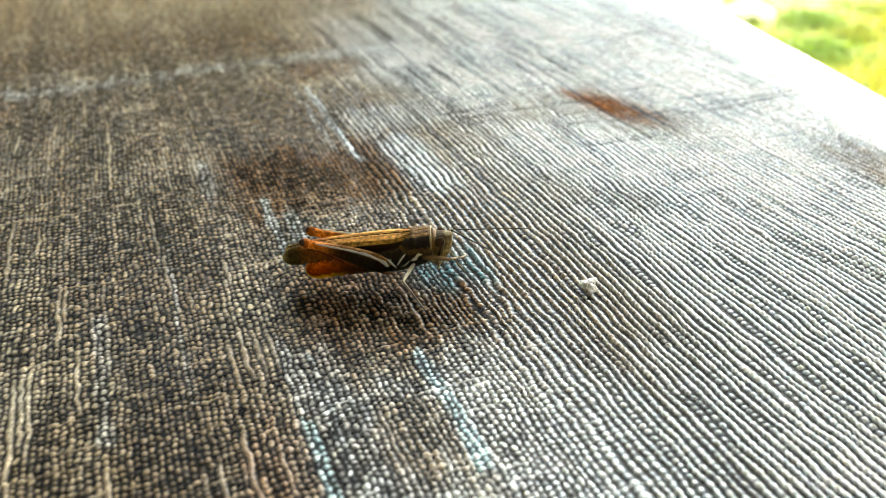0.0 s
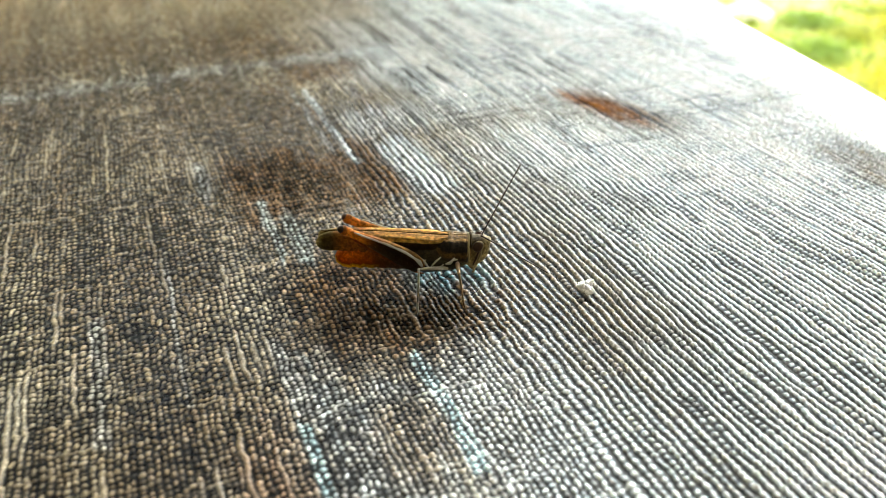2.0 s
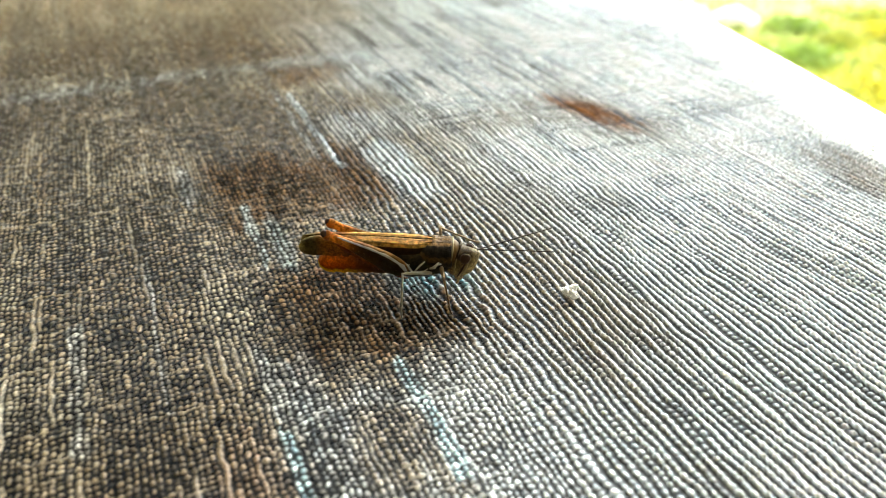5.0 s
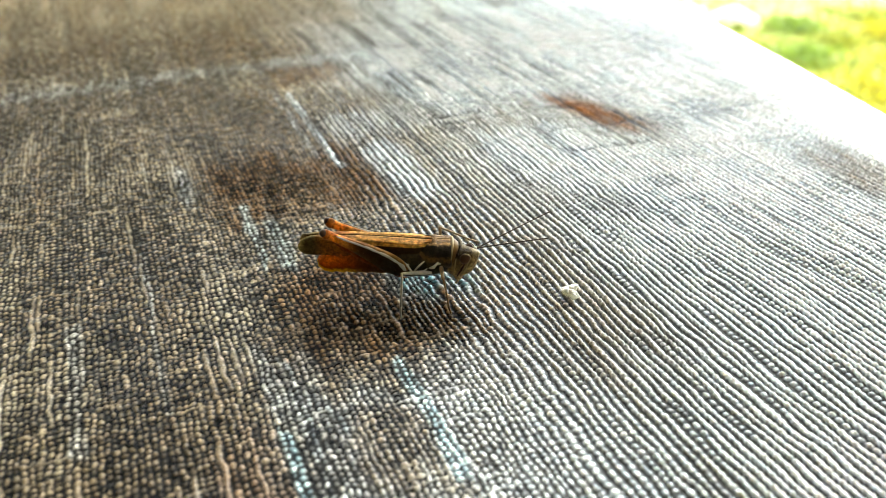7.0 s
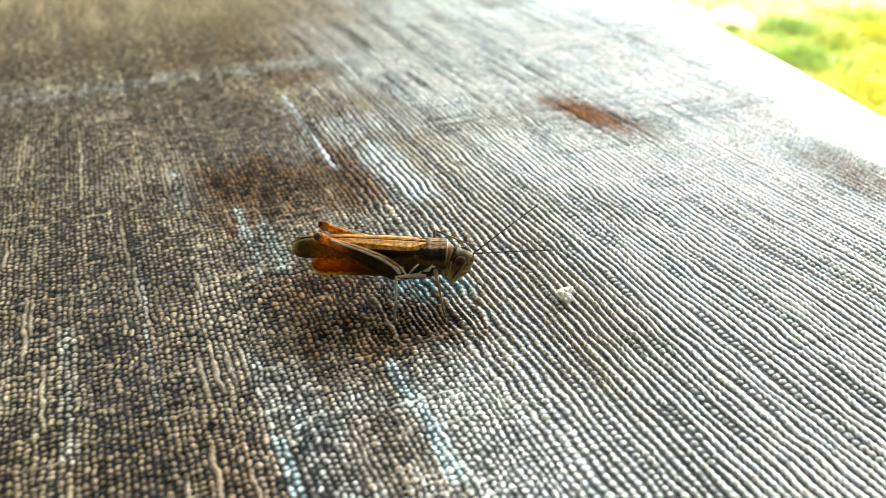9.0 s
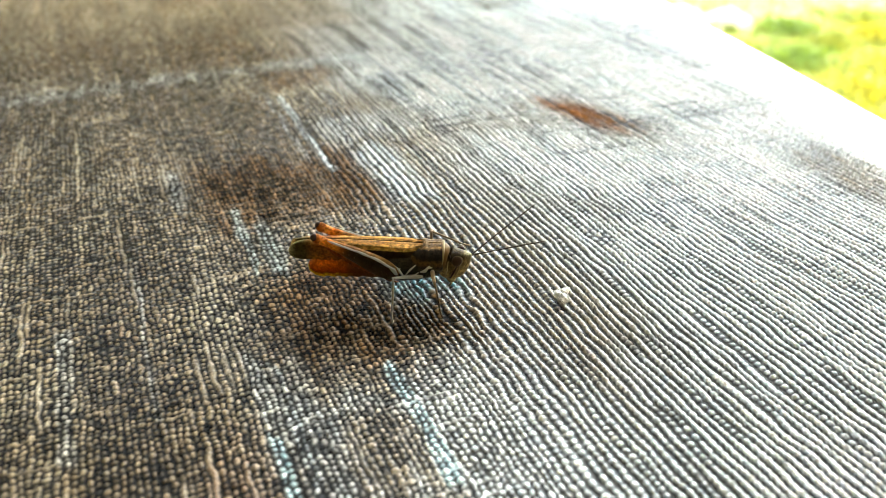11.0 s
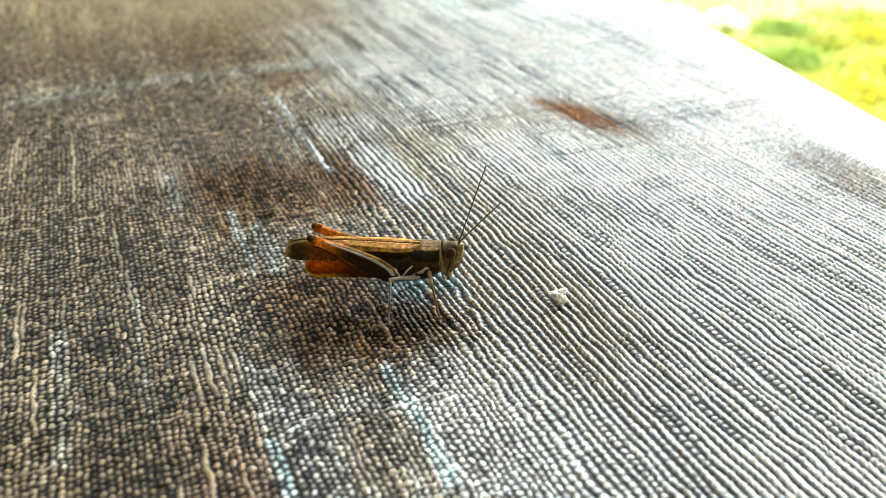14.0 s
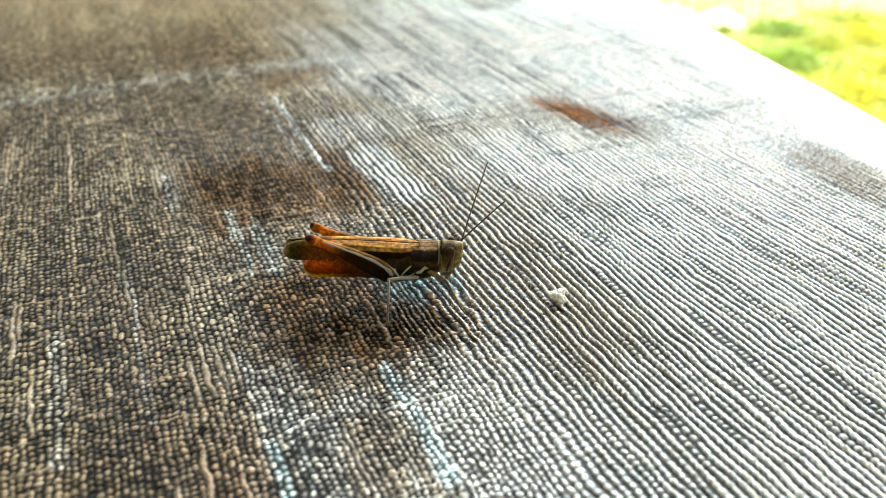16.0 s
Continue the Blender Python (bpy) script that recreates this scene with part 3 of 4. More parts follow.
skin_pronotum = stretched("pronotum_skin", (3, 8, 1), ((0.0, (0.09, 0.075, 0.04)), (0.25, (0.13, 0.105, 0.06)), (0.38, (0.030, 0.022, 0.013)), (0.50, (0.13, 0.08, 0.03)), (0.58, (0.014, 0.010, 0.007)), (0.78, (0.016, 0.012, 0.008)), (0.83, (0.36, 0.21, 0.07)), (0.88, (0.08, 0.05, 0.018)), (0.95, (0.16, 0.09, 0.03)), (1.0, (0.26, 0.15, 0.05))), 6.0).m
skin_femur = stretched("femur_skin", (3, 10, 1), ((0.0, (0.07, 0.055, 0.018)), (0.25, (0.034, 0.032, 0.016)), (0.60, (0.018, 0.020, 0.013)), (0.75, (0.05, 0.042, 0.02)), (0.88, (0.20, 0.11, 0.035)), (1.0, (0.55, 0.27, 0.08))), 6.0, 0.42, (1.0, 0.40, 0.06), 0.45, ends=((0.60, 0.90, (0.90, 0.36, 0.07)),)).m
skin_head = stretched("head_skin", (5, 6, 1), ((0.0, (0.46, 0.38, 0.20)), (0.32, (0.42, 0.33, 0.16)), (0.5, (0.18, 0.13, 0.06)), (0.62, (0.05, 0.036, 0.016)), (0.8, (0.05, 0.034, 0.016)), (0.92, (0.12, 0.085, 0.035)), (1.0, (0.06, 0.042, 0.018))), 8.0, ends=((0.66, 0.84, (0.46, 0.38, 0.20)),)).m
skin_knee = stretched("knee_skin", (3, 3, 1), ((0.0, (0.50, 0.17, 0.035)), (1.0, (0.80, 0.40, 0.12))), 4.0, 0.35, (1.0, 0.45, 0.08), 0.5).m
skin_stripe = plain("white_stripe_skin", (0.72, 0.68, 0.60), 0.5, 1500, 0.35, 0.2, 0.0001, spec=0.15)
skin_front_leg = plain("front_leg_skin", (0.30, 0.20, 0.10), 0.5, 1200, 0.5, 0.3, 0.0001, spec=0.15)
skin_kneecap = plain("dark_knee_skin", (0.05, 0.025, 0.012), 0.45, 900, 0.4, 0.3, 0.0001, spec=0.15)
skin_leg = plain("leg_skin", (0.56, 0.51, 0.42), 0.5, 1200, 0.55, 0.3, 0.0001, spec=0.15)
skin_tibia = stretched("hind_shin_skin", (4, 4, 1), ((0.0, (0.20, 0.055, 0.012)), (1.0, (0.26, 0.09, 0.02))), 6.0, 0.4, (0.8, 0.25, 0.03), 0.3).m
skin_antenna = plain("antenna_skin", (0.06, 0.04, 0.025), 0.5, 2500, 0.4, 0.2, 0.00005, spec=0.15)
skin_pale = plain("pale_band_skin", (0.38, 0.30, 0.15), 0.5, 1500, 0.5, 0.2, 0.0001, spec=0.15)
skin_keel = plain("keel_skin", (0.24, 0.14, 0.05), 0.5, 1500, 0.6, 0.2, 0.0001, spec=0.15)
eye_skin = plain("eye_skin", (0.07, 0.034, 0.016), 0.35, 1500, 0.4, 0.05, 0.00002, spec=0.25)

grasshopper = tagged(new("grasshopper"), "brown grasshopper with straw-coloured folded wings, orange abdomen, standing on tablecloth", "grasshopper")
grasshopper.location = HOME


def build_trunk():
    part("abdomen", loft(bmesh.new(), [(-8.7, 0, 4.9, 0.25, 0.35), (-8.45, 0, 4.75, 0.75, 0.95), (-7.9, 0, 4.65, 1.0, 1.35), (-7.2, 0, 4.65, 1.15, 1.55), (-6.9, 0, 4.68, 1.02, 1.46), (-6.0, 0, 4.75, 1.28, 1.66), (-5.7, 0, 4.76, 1.14, 1.54), (-4.7, 0, 4.82, 1.36, 1.74), (-4.4, 0, 4.83, 1.22, 1.62), (-3.3, 0, 4.85, 1.42, 1.78), (-3.0, 0, 4.85, 1.28, 1.66), (-1.8, 0, 4.85, 1.5, 1.8), (-1.4, 0, 4.85, 1.45, 1.76), (0.0, 0, 4.85, 1.6, 1.85), (1.0, 0, 4.85, 1.6, 1.85)], 22), skin_abdomen, grasshopper, "orange-brown segmented abdomen, yellow underneath")
    part("thorax", loft(bmesh.new(), [(-0.6, 0, 4.9, 1.2, 1.5), (0.2, 0, 4.8, 1.75, 1.9), (1.6, 0, 4.75, 1.95, 2.0), (1.9, 0, 4.75, 1.85, 1.95), (3.1, 0, 4.8, 1.9, 1.95), (3.4, 0, 4.82, 1.8, 1.9), (4.6, 0, 4.95, 1.7, 1.8), (5.5, 0, 5.2, 1.35, 1.5), (5.9, 0, 5.4, 1.0, 1.1)], 22), skin_dark, grasshopper, "dark thorax side")
    # pale folds on the thorax side
    for y in (-1, 1):
        for a, b, r, bow in (((0.55, 1.97, 5.55), (1.7, 2.02, 4.1), 0.17, 0.2), ((0.75, 1.99, 4.6), (1.35, 2.0, 5.2), 0.10, 0.0), ((1.9, 2.0, 4.35), (3.0, 1.93, 5.5), 0.12, 0.12), ((2.3, 1.98, 4.1), (3.3, 1.93, 4.6), 0.09, -0.1), ((3.5, 1.9, 4.6), (4.5, 1.82, 5.4), 0.19, -0.25), ((4.3, 1.85, 5.0), (4.9, 1.72, 5.1), 0.11, 0.1)):
            mid = [(p + q) / 2 for p, q in zip(a, b)]
            mid[2] += bow
            part("thorax_fold", loft(bmesh.new(), [(a[0], y * (a[1] - 0.05), a[2], r * 0.5, r * 0.5), (mid[0], y * (mid[1] + 0.05), mid[2], r, r), (b[0], y * (b[1] - 0.05), b[2], r * 0.5, r * 0.5)], 8), skin_stripe, grasshopper, "pale ridge on the thorax side")
    bm = loft(bmesh.new(), [(2.1, 0, 6.7, 0.5, 0.5), (2.5, 0, 6.35, 1.3, 0.98), (3.0, 0, 5.95, 1.80, 1.42), (3.5, 0, 5.75, 1.93, 1.62), (4.2, 0, 5.68, 1.93, 1.62), (4.3, 0, 5.66, 1.88, 1.58), (5.3, 0, 5.62, 1.80, 1.62), (5.85, 0, 5.62, 1.74, 1.62), (5.95, 0, 5.62, 1.5, 1.4)], 26, 2.6)
    part("pronotum", bm, skin_pronotum, grasshopper, "dark saddle plate with pale keels")
    part("neck", loft(bmesh.new(), [(5.4, 0, 5.5, 1.20, 1.22), (5.9, 0, 5.5, 1.34, 1.42), (6.2, 0, 5.5, 1.36, 1.46), (6.45, 0, 5.45, 1.1, 1.2)], 22, 2.3), skin_keel, grasshopper, "brown neck skin behind the head")
    part("collar", loft(bmesh.new(), [(5.76, 0, 5.62, 1.5, 1.4), (5.81, 0, 5.62, 1.74, 1.62), (5.88, 0, 5.61, 1.73, 1.62), (5.94, 0, 5.6, 1.5, 1.4)], 26, 2.5), skin_pale, grasshopper, "pale collar behind the head")
    for y in (-1, 0, 1):
        part("keel", loft(bmesh.new(), [(2.4, y * 0.85, 7.20 - abs(y) * 0.10, 0.04, 0.05), (3.3, y * 0.75, 7.34 - abs(y) * 0.12, 0.06, 0.07), (4.3, y * 0.55, 7.26 - abs(y) * 0.06, 0.06, 0.07), (5.85, y * 0.85, 7.24 - abs(y) * 0.14, 0.05, 0.06)], 8), skin_keel, grasshopper, "brown keel")


def build_wing(side):
    """One folded fore wing: a thin roof from the back's ridge down over the side."""
    bm = bmesh.new()
    uv = bm.loops.layers.uv.new("UVMap")
    n, k = 40, 14
    outer, inner = [], []
    for i in range(n + 1):
        f = math.sin(i / n * math.pi / 2)
        x = 4.1 - 14.8 * f
        tip = math.sqrt(max(0.0, 1 - ((f - 0.88) / 0.12) ** 2)) if f > 0.88 else 1.0
        top = 7.18 + 0.62 * math.sin(min(f * 1.9, 1.57)) - 0.28 * ease(0.85, 1.0, f)
        deep = (1.0 + 1.55 * math.sin(min(1.0, f * 2.2) * 1.57)) * (1 - 0.18 * f)
        a, b = [], []
        for j in range(k + 1):
            v = j / k
            mid = 0.42
            vv = mid + (v - mid) * tip
            over = min(vv / 0.28, 1.0)
            y = 0.05 + (1.42 - 0.75 * f) * (0.5 + 0.5 * float(ease(0.0, 0.16, f))) * math.sin(over * 1.57) + 0.10 * math.sin(vv * 3.1)
            z = top - 0.22 * over ** 2 - deep * max(0.0, vv - 0.16)
            rib = 0.035 * math.cos(vv * 44)
            p = Vector((x, side * (y + rib), z))
            a.append(bm.verts.new(p * MM))
            b.append(bm.verts.new((p - Vector((0, side * 0.05, 0.06))) * MM))
        outer.append(a)
        inner.append(b)
    for i in range(n):
        for j in range(k):
            for g in (outer, inner):
                f = bm.faces.new((g[i][j], g[i + 1][j], g[i + 1][j + 1], g[i][j + 1]))
                for lp, (p, q) in zip(f.loops, ((i, j), (i + 1, j), (i + 1, j + 1), (i, j + 1))):
                    lp[uv].uv = (math.sin(p / n * math.pi / 2), 1 - q / k)
    for i in range(n):
        for j in (0, k):
            bm.faces.new((outer[i][j], outer[i + 1][j], inner[i + 1][j], inner[i][j]))
    for j in range(k):
        for i in (0, n):
            bm.faces.new((outer[i][j], outer[i][j + 1], inner[i][j + 1], inner[i][j]))
    bmesh.ops.remove_doubles(bm, verts=bm.verts, dist=1e-7)
    bmesh.ops.recalc_face_normals(bm, faces=bm.faces)
    part("wing", bm, skin_wing, grasshopper, "folded wing, straw-coloured on top and dark brown below")


build_trunk()
for side in (-1, 1):
    build_wing(side)


def build_head():
    """In its own space, the neck at the origin."""
    # rows: x, lowest and highest point, half width
    form = ((-0.4, -1.2, 1.0, 1.0), (0.0, -2.2, 1.45, 1.40), (0.5, -2.65, 1.62, 1.50), (1.0, -2.7, 1.68, 1.52), (1.5, -2.05, 1.66, 1.40), (1.95, -1.15, 1.58, 1.16), (2.3, -0.35, 1.46, 0.88), (2.55, 0.2, 1.34, 0.62), (2.75, 0.6, 1.2, 0.40), (2.85, 0.7, 1.1, 0.2))
    bm = loft(bmesh.new(), [(x, 0, (a + b) / 2 * 0.92 + 0.05, w * 0.86, (b - a) / 2 * 0.92) for x, a, b, w in form], 24, 2.5, rough=0.05)
    head = part("head", bm, skin_head, grasshopper, "olive-brown mottled head with a slanted face")
    for s in (-1, 1):
        part("eye", ball(bmesh.new(), (1.45, s * 1.16, 0.46), (0.56, 0.36, 0.66), (0, 22, s * 8), 20), eye_skin, head, "large dark brown oval eye")
        part("eye_rim", loft(bmesh.new(), [(1.42 + 0.60 * math.sin(a) + 0.2 * math.cos(a), s * 1.24, 0.46 + 0.70 * math.cos(a), 0.05, 0.05) for a in [2.4 * k / 8 - 0.6 for k in range(9)]], 6), skin_pale, head, "pale line round the eye")
        part("cheek_stripe", loft(bmesh.new(), [(1.62, s * 1.30, 0.1, 0.08, 0.08), (1.42, s * 1.40, -0.8, 0.14, 0.14), (1.15, s * 1.36, -1.8, 0.08, 0.08)], 8), skin_kneecap, head, "dark cheek stripe")
        part("cheek_ridge", loft(bmesh.new(), [(1.95, s * 1.12, 0.2, 0.05, 0.05), (1.8, s * 1.22, -0.7, 0.11, 0.11), (1.5, s * 1.2, -1.7, 0.06, 0.06)], 8), skin_pale, head, "pale cheek ridge")
        part("cheek_ridge", loft(bmesh.new(), [(0.55, s * 1.42, 0.3, 0.05, 0.05), (0.62, s * 1.5, -0.7, 0.09, 0.09), (0.6, s * 1.42, -1.9, 0.05, 0.05)], 8), skin_pale, head, "pale cheek ridge")
        part("face_ridge", loft(bmesh.new(), [(2.78, s * 0.25, 0.9, 0.05, 0.06), (2.48, s * 0.4, 0.2, 0.1, 0.1), (2.1, s * 0.6, -0.75, 0.1, 0.1), (1.55, s * 0.75, -1.8, 0.06, 0.06)], 8), skin_pale, head, "pale ridge of the face")
        part("palp", loft(bmesh.new(), [(1.2, s * 0.6, -2.4, 0.14, 0.14), (1.35, s * 0.8, -2.75, 0.13, 0.13), (1.2, s * 0.85, -3.05, 0.12, 0.12)], 8), skin_pale, head, "pale mouth feeler")
    part("mouth", ball(bmesh.new(), (1.15, 0, -2.4), (0.62, 0.85, 0.45), (0, 25, 0), 14), skin_pale, head, "pale mouth plate")
    return head


def build_antenna(side):
    """Along its own x, a thread of many short rings."""
    rows = []
    for k in range(45):
        x = 8.8 * k / 44
        r = 0.085 - 0.025 * (k / 44) + (0.012 if k % 2 else -0.012)
        if k == 0:
            r = 0.15
        rows.append((x, 0, 0.25 * math.sin(k / 44 * 1.57) * 0.6, r, r))
    rows.append((8.95, 0, 0.15, 0.02, 0.02))
    return part("antenna", loft(bmesh.new(), rows, 8), skin_antenna, grasshopper, "long thin dark antenna")


def build_leg(name, lf, lt, rf, rt, side):
    """A walking leg: thigh along its own x, and under it the shin with its foot, also along x."""
    skin = skin_front_leg if name == "front_thigh" else skin_leg
    thigh = part(name, loft(bmesh.new(), [(-0.1, 0, 0, rf * 0.8, rf * 0.8), (0.25 * lf, 0, 0.04, rf, rf * 1.15), (0.6 * lf, 0, 0.05, rf * 0.85, rf), (0.92 * lf, 0, 0, rf * 0.7, rf * 0.75), (lf + 0.1, 0, 0, rf * 0.55, rf * 0.6)], 10), skin, grasshopper, "thin pale grey-brown leg")
    bm = loft(bmesh.new(), [(-0.08, 0, 0, rt, rt), (0.12 * lt, 0, 0.02, rt * 0.9, rt * 0.9), (0.5 * lt, 0, 0.03, rt * 0.72, rt * 0.72), (0.74 * lt, 0, 0, rt * 0.85, rt * 0.85)], 8)
    for k in range(4):
        x = lt * (0.3 + 0.13 * k)
        for s in (-1, 1):
            loft(bm, [(x, s * rt * 0.4, -rt * 0.4, 0.03, 0.03), (x + 0.22, s * rt * 1.6, -rt * 1.2, 0.008, 0.008)], 4)
    shin = part("shin", bm, skin, thigh)
    foot = [(0.72 * lt, 0, 0, rt * 0.8, rt * 0.8), (0.79 * lt, 0, 0.0, rt * 1.0, rt * 0.9), (0.82 * lt, 0, 0, rt * 0.65, rt * 0.65), (0.88 * lt, 0, 0.05, rt * 0.95, rt * 0.85), (0.91 * lt, 0, 0.05, rt * 0.6, rt * 0.6), (0.97 * lt, 0, 0.12, rt * 0.85, rt * 0.7), (lt, 0, 0.2, rt * 0.3, rt * 0.3)]
    loft_bm = loft(bmesh.new(), foot, 8)
    for s in (-1, 1):
        loft(loft_bm, [(lt * 0.97, s * 0.03, 0.1, 0.04, 0.04), (lt * 1.02, s * 0.14, 0.12, 0.03, 0.03), (lt * 1.03, s * 0.18, 0.02, 0.01, 0.01)], 5)
    foot_ob = part("foot", loft_bm, skin, thigh)
    return thigh, shin, foot_ob


def build_hind_leg(side):
    hip, knee = Vector((0.8, side * 2.05, 4.4 - 0.6 * (side > 0))), Vector((-7.3, side * 1.7, 8.65 - 0.4 * (side > 0)))
    way = knee - hip
    rows = []
    for f, w, h in ((-0.03, 0.35, 0.5), (0.03, 0.5, 0.85), (0.12, 0.62, 1.05), (0.25, 0.66, 1.10), (0.4, 0.6, 0.98), (0.55, 0.52, 0.82), (0.7, 0.45, 0.64), (0.83, 0.4, 0.50), (0.92, 0.4, 0.46), (0.97, 0.44, 0.5)):
        p = hip + way * f + Vector((0.25, 0, 0.5)) * math.sin(math.pi * min(1, max(0, f))) * (0.35 if side < 0 else 0.1)
        rows.append((*p, w, h))
    thigh = part("hind_thigh", loft(bmesh.new(), rows, 20, 2.3), skin_femur, grasshopper, "thick hind thigh, dark with a white stripe")
    strip = []
    for k in range(15):
        f = -0.005 + k * 0.064
        p = hip + way * f + Vector((0.25, 0, 0.5)) * math.sin(math.pi * f) * 0.35
        h = float(np.interp(f, (0.03, 0.12, 0.25, 0.4, 0.55, 0.7), (0.85, 1.05, 1.10, 0.98, 0.82, 0.64)))
        w = float(np.interp(f, (0.03, 0.12, 0.25, 0.4, 0.55, 0.7), (0.5, 0.62, 0.66, 0.6, 0.52, 0.45)))
        strip.append((p.x + 0.22 * h, p.y + side * w * (0.80 - 0.12 * min(1.0, f / 0.3)), p.z + (0.56 - 0.9 * max(0.0, 0.25 - f)) * h, 0.08, ((0.40 if k % 3 else 0.34) if k not in (0, 14) else 0.06) * (1.15 - 0.95 * f)))
    part("thigh_stripe", loft(bmesh.new(), strip, 8, rough=0.3), skin_stripe, thigh, "white stripe along the thigh")
    # herringbone ridges of the outer face
    for k in range(9):
        f = 0.12 + k * 0.07
        p = hip + way * f + Vector((0.25, 0, 0.5)) * math.sin(math.pi * f) * 0.35
        w = 0.66 - 0.4 * abs(f - 0.22)
        part("thigh_ridge", loft(bmesh.new(), [(p.x - 0.35, p.y + side * w * 0.72, p.z + 0.05, 0.03, 0.03), (p.x + 0.05, p.y + side * w * 0.98, p.z - 0.12, 0.05, 0.05), (p.x - 0.05, p.y + side * w * 0.7, p.z - 0.55, 0.03, 0.03)], 6), skin_keel, thigh)
    part("knee", ball(bmesh.new(), knee + Vector((-0.05, 0, 0)), (0.66, 0.46, 0.58), (0, 28, 0), 16), skin_knee, thigh, "orange-brown knee")
    part("knee_cap", ball(bmesh.new(), knee + Vector((-0.32, side * 0.06, 0.20)), (0.48, 0.42, 0.44), (0, 28, 0), 14), skin_kneecap, thigh, "dark knee cap")
    end = Vector((-0.9, side * 1.75, 4.3))
    rows = []
    for f, r in ((0.0, 0.3), (0.06, 0.26), (0.2, 0.2), (0.6, 0.18), (0.95, 0.24), (1.0, 0.15)):
        p = knee + (end - knee) * f + Vector((-0.3, 0, -0.9)) * math.sin(math.pi * f) * 0.6
        rows.append((*p, r, r))
    bm = loft(bmesh.new(), rows, 10)
    for k in range(9):
        f = 0.25 + k * 0.08
        p = knee + (end - knee) * f + Vector((-0.3, 0, -0.9)) * math.sin(math.pi * f) * 0.6
        loft(bm, [(p.x, p.y, p.z - 0.1, 0.05, 0.05), (p.x + 0.22, p.y + side * 0.12, p.z - 0.48, 0.01, 0.01)], 5)
    part("hind_shin", bm, skin_tibia, thigh, "folded orange hind shin with a row of spines")
    part("hind_foot", loft(bmesh.new(), [(end.x - 0.05, end.y, end.z, 0.16, 0.16), (end.x + 0.5, end.y, 3.9, 0.15, 0.15), (end.x + 1.0, end.y, 3.6, 0.13, 0.13), (end.x + 1.6, end.y, 3.4, 0.12, 0.1), (end.x + 2.0, end.y, 3.3, 0.05, 0.05)], 8), skin_tibia, thigh, "folded hind foot")


head = build_head()
antenna_far, antenna_near = build_antenna(1), build_antenna(-1)
for side in (-1, 1):
    build_hind_leg(side)
MID, FORE = (3.7, 4.9), (3.0, 4.6)
mid_near = build_leg("middle_thigh", *MID, 0.22, 0.14, -1)
mid_far = build_leg("middle_thigh", *MID, 0.22, 0.14, 1)
fore_near = build_leg("front_thigh", *FORE, 0.26, 0.14, -1)
fore_far = build_leg("front_thigh", *FORE, 0.26, 0.14, 1)


# ---- what moves ----
def aim(a, b, up=(0, 0, 1)):
    """The pose at a, in millimetres, with its x towards b."""
    a, x = Vector(a), (Vector(b) - Vector(a)).normalized()
    y = Vector(up).cross(x).normalized()
    m = Matrix((x, y, x.cross(y))).transposed().to_4x4()
    return Matrix.Translation(a * MM) @ m


def bend(hip, foot, lf, lt, towards):
    """Where the knee is, for a thigh lf and a shin lt long."""
    hip, foot = Vector(hip), Vector(foot)
    d = foot - hip
    n = min(d.length, 0.995 * (lf + lt))
    along = (lf * lf - lt * lt + n * n) / (2 * n)
    x = d.normalized()
    side = (Vector(towards) - x * x.dot(Vector(towards))).normalized()
    return hip + x * along + side * math.sqrt(max(0.0, lf * lf - along * along))


def step_leg(leg, size, hip, rows):
    """rows: seconds, the foot's place and the way in which the knee points, in the grasshopper's space."""
    lf, lt = size
    thigh_rows, shin_rows = [], []
    for t, fx, fy, fz, kx, ky, kz in rows:
        knee = bend(hip, (fx, fy, fz), lf, lt, (kx, ky, kz))
        a, b = aim(hip, knee), aim(knee, (fx, fy, fz), (0.3, 0.2, 1))
        thigh_rows.append((t, a))
        shin_rows.append((t, a.inverted() @ b))
    walk(leg[0], thigh_rows)
    walk(leg[1], shin_rows)
    walk(leg[2], shin_rows)


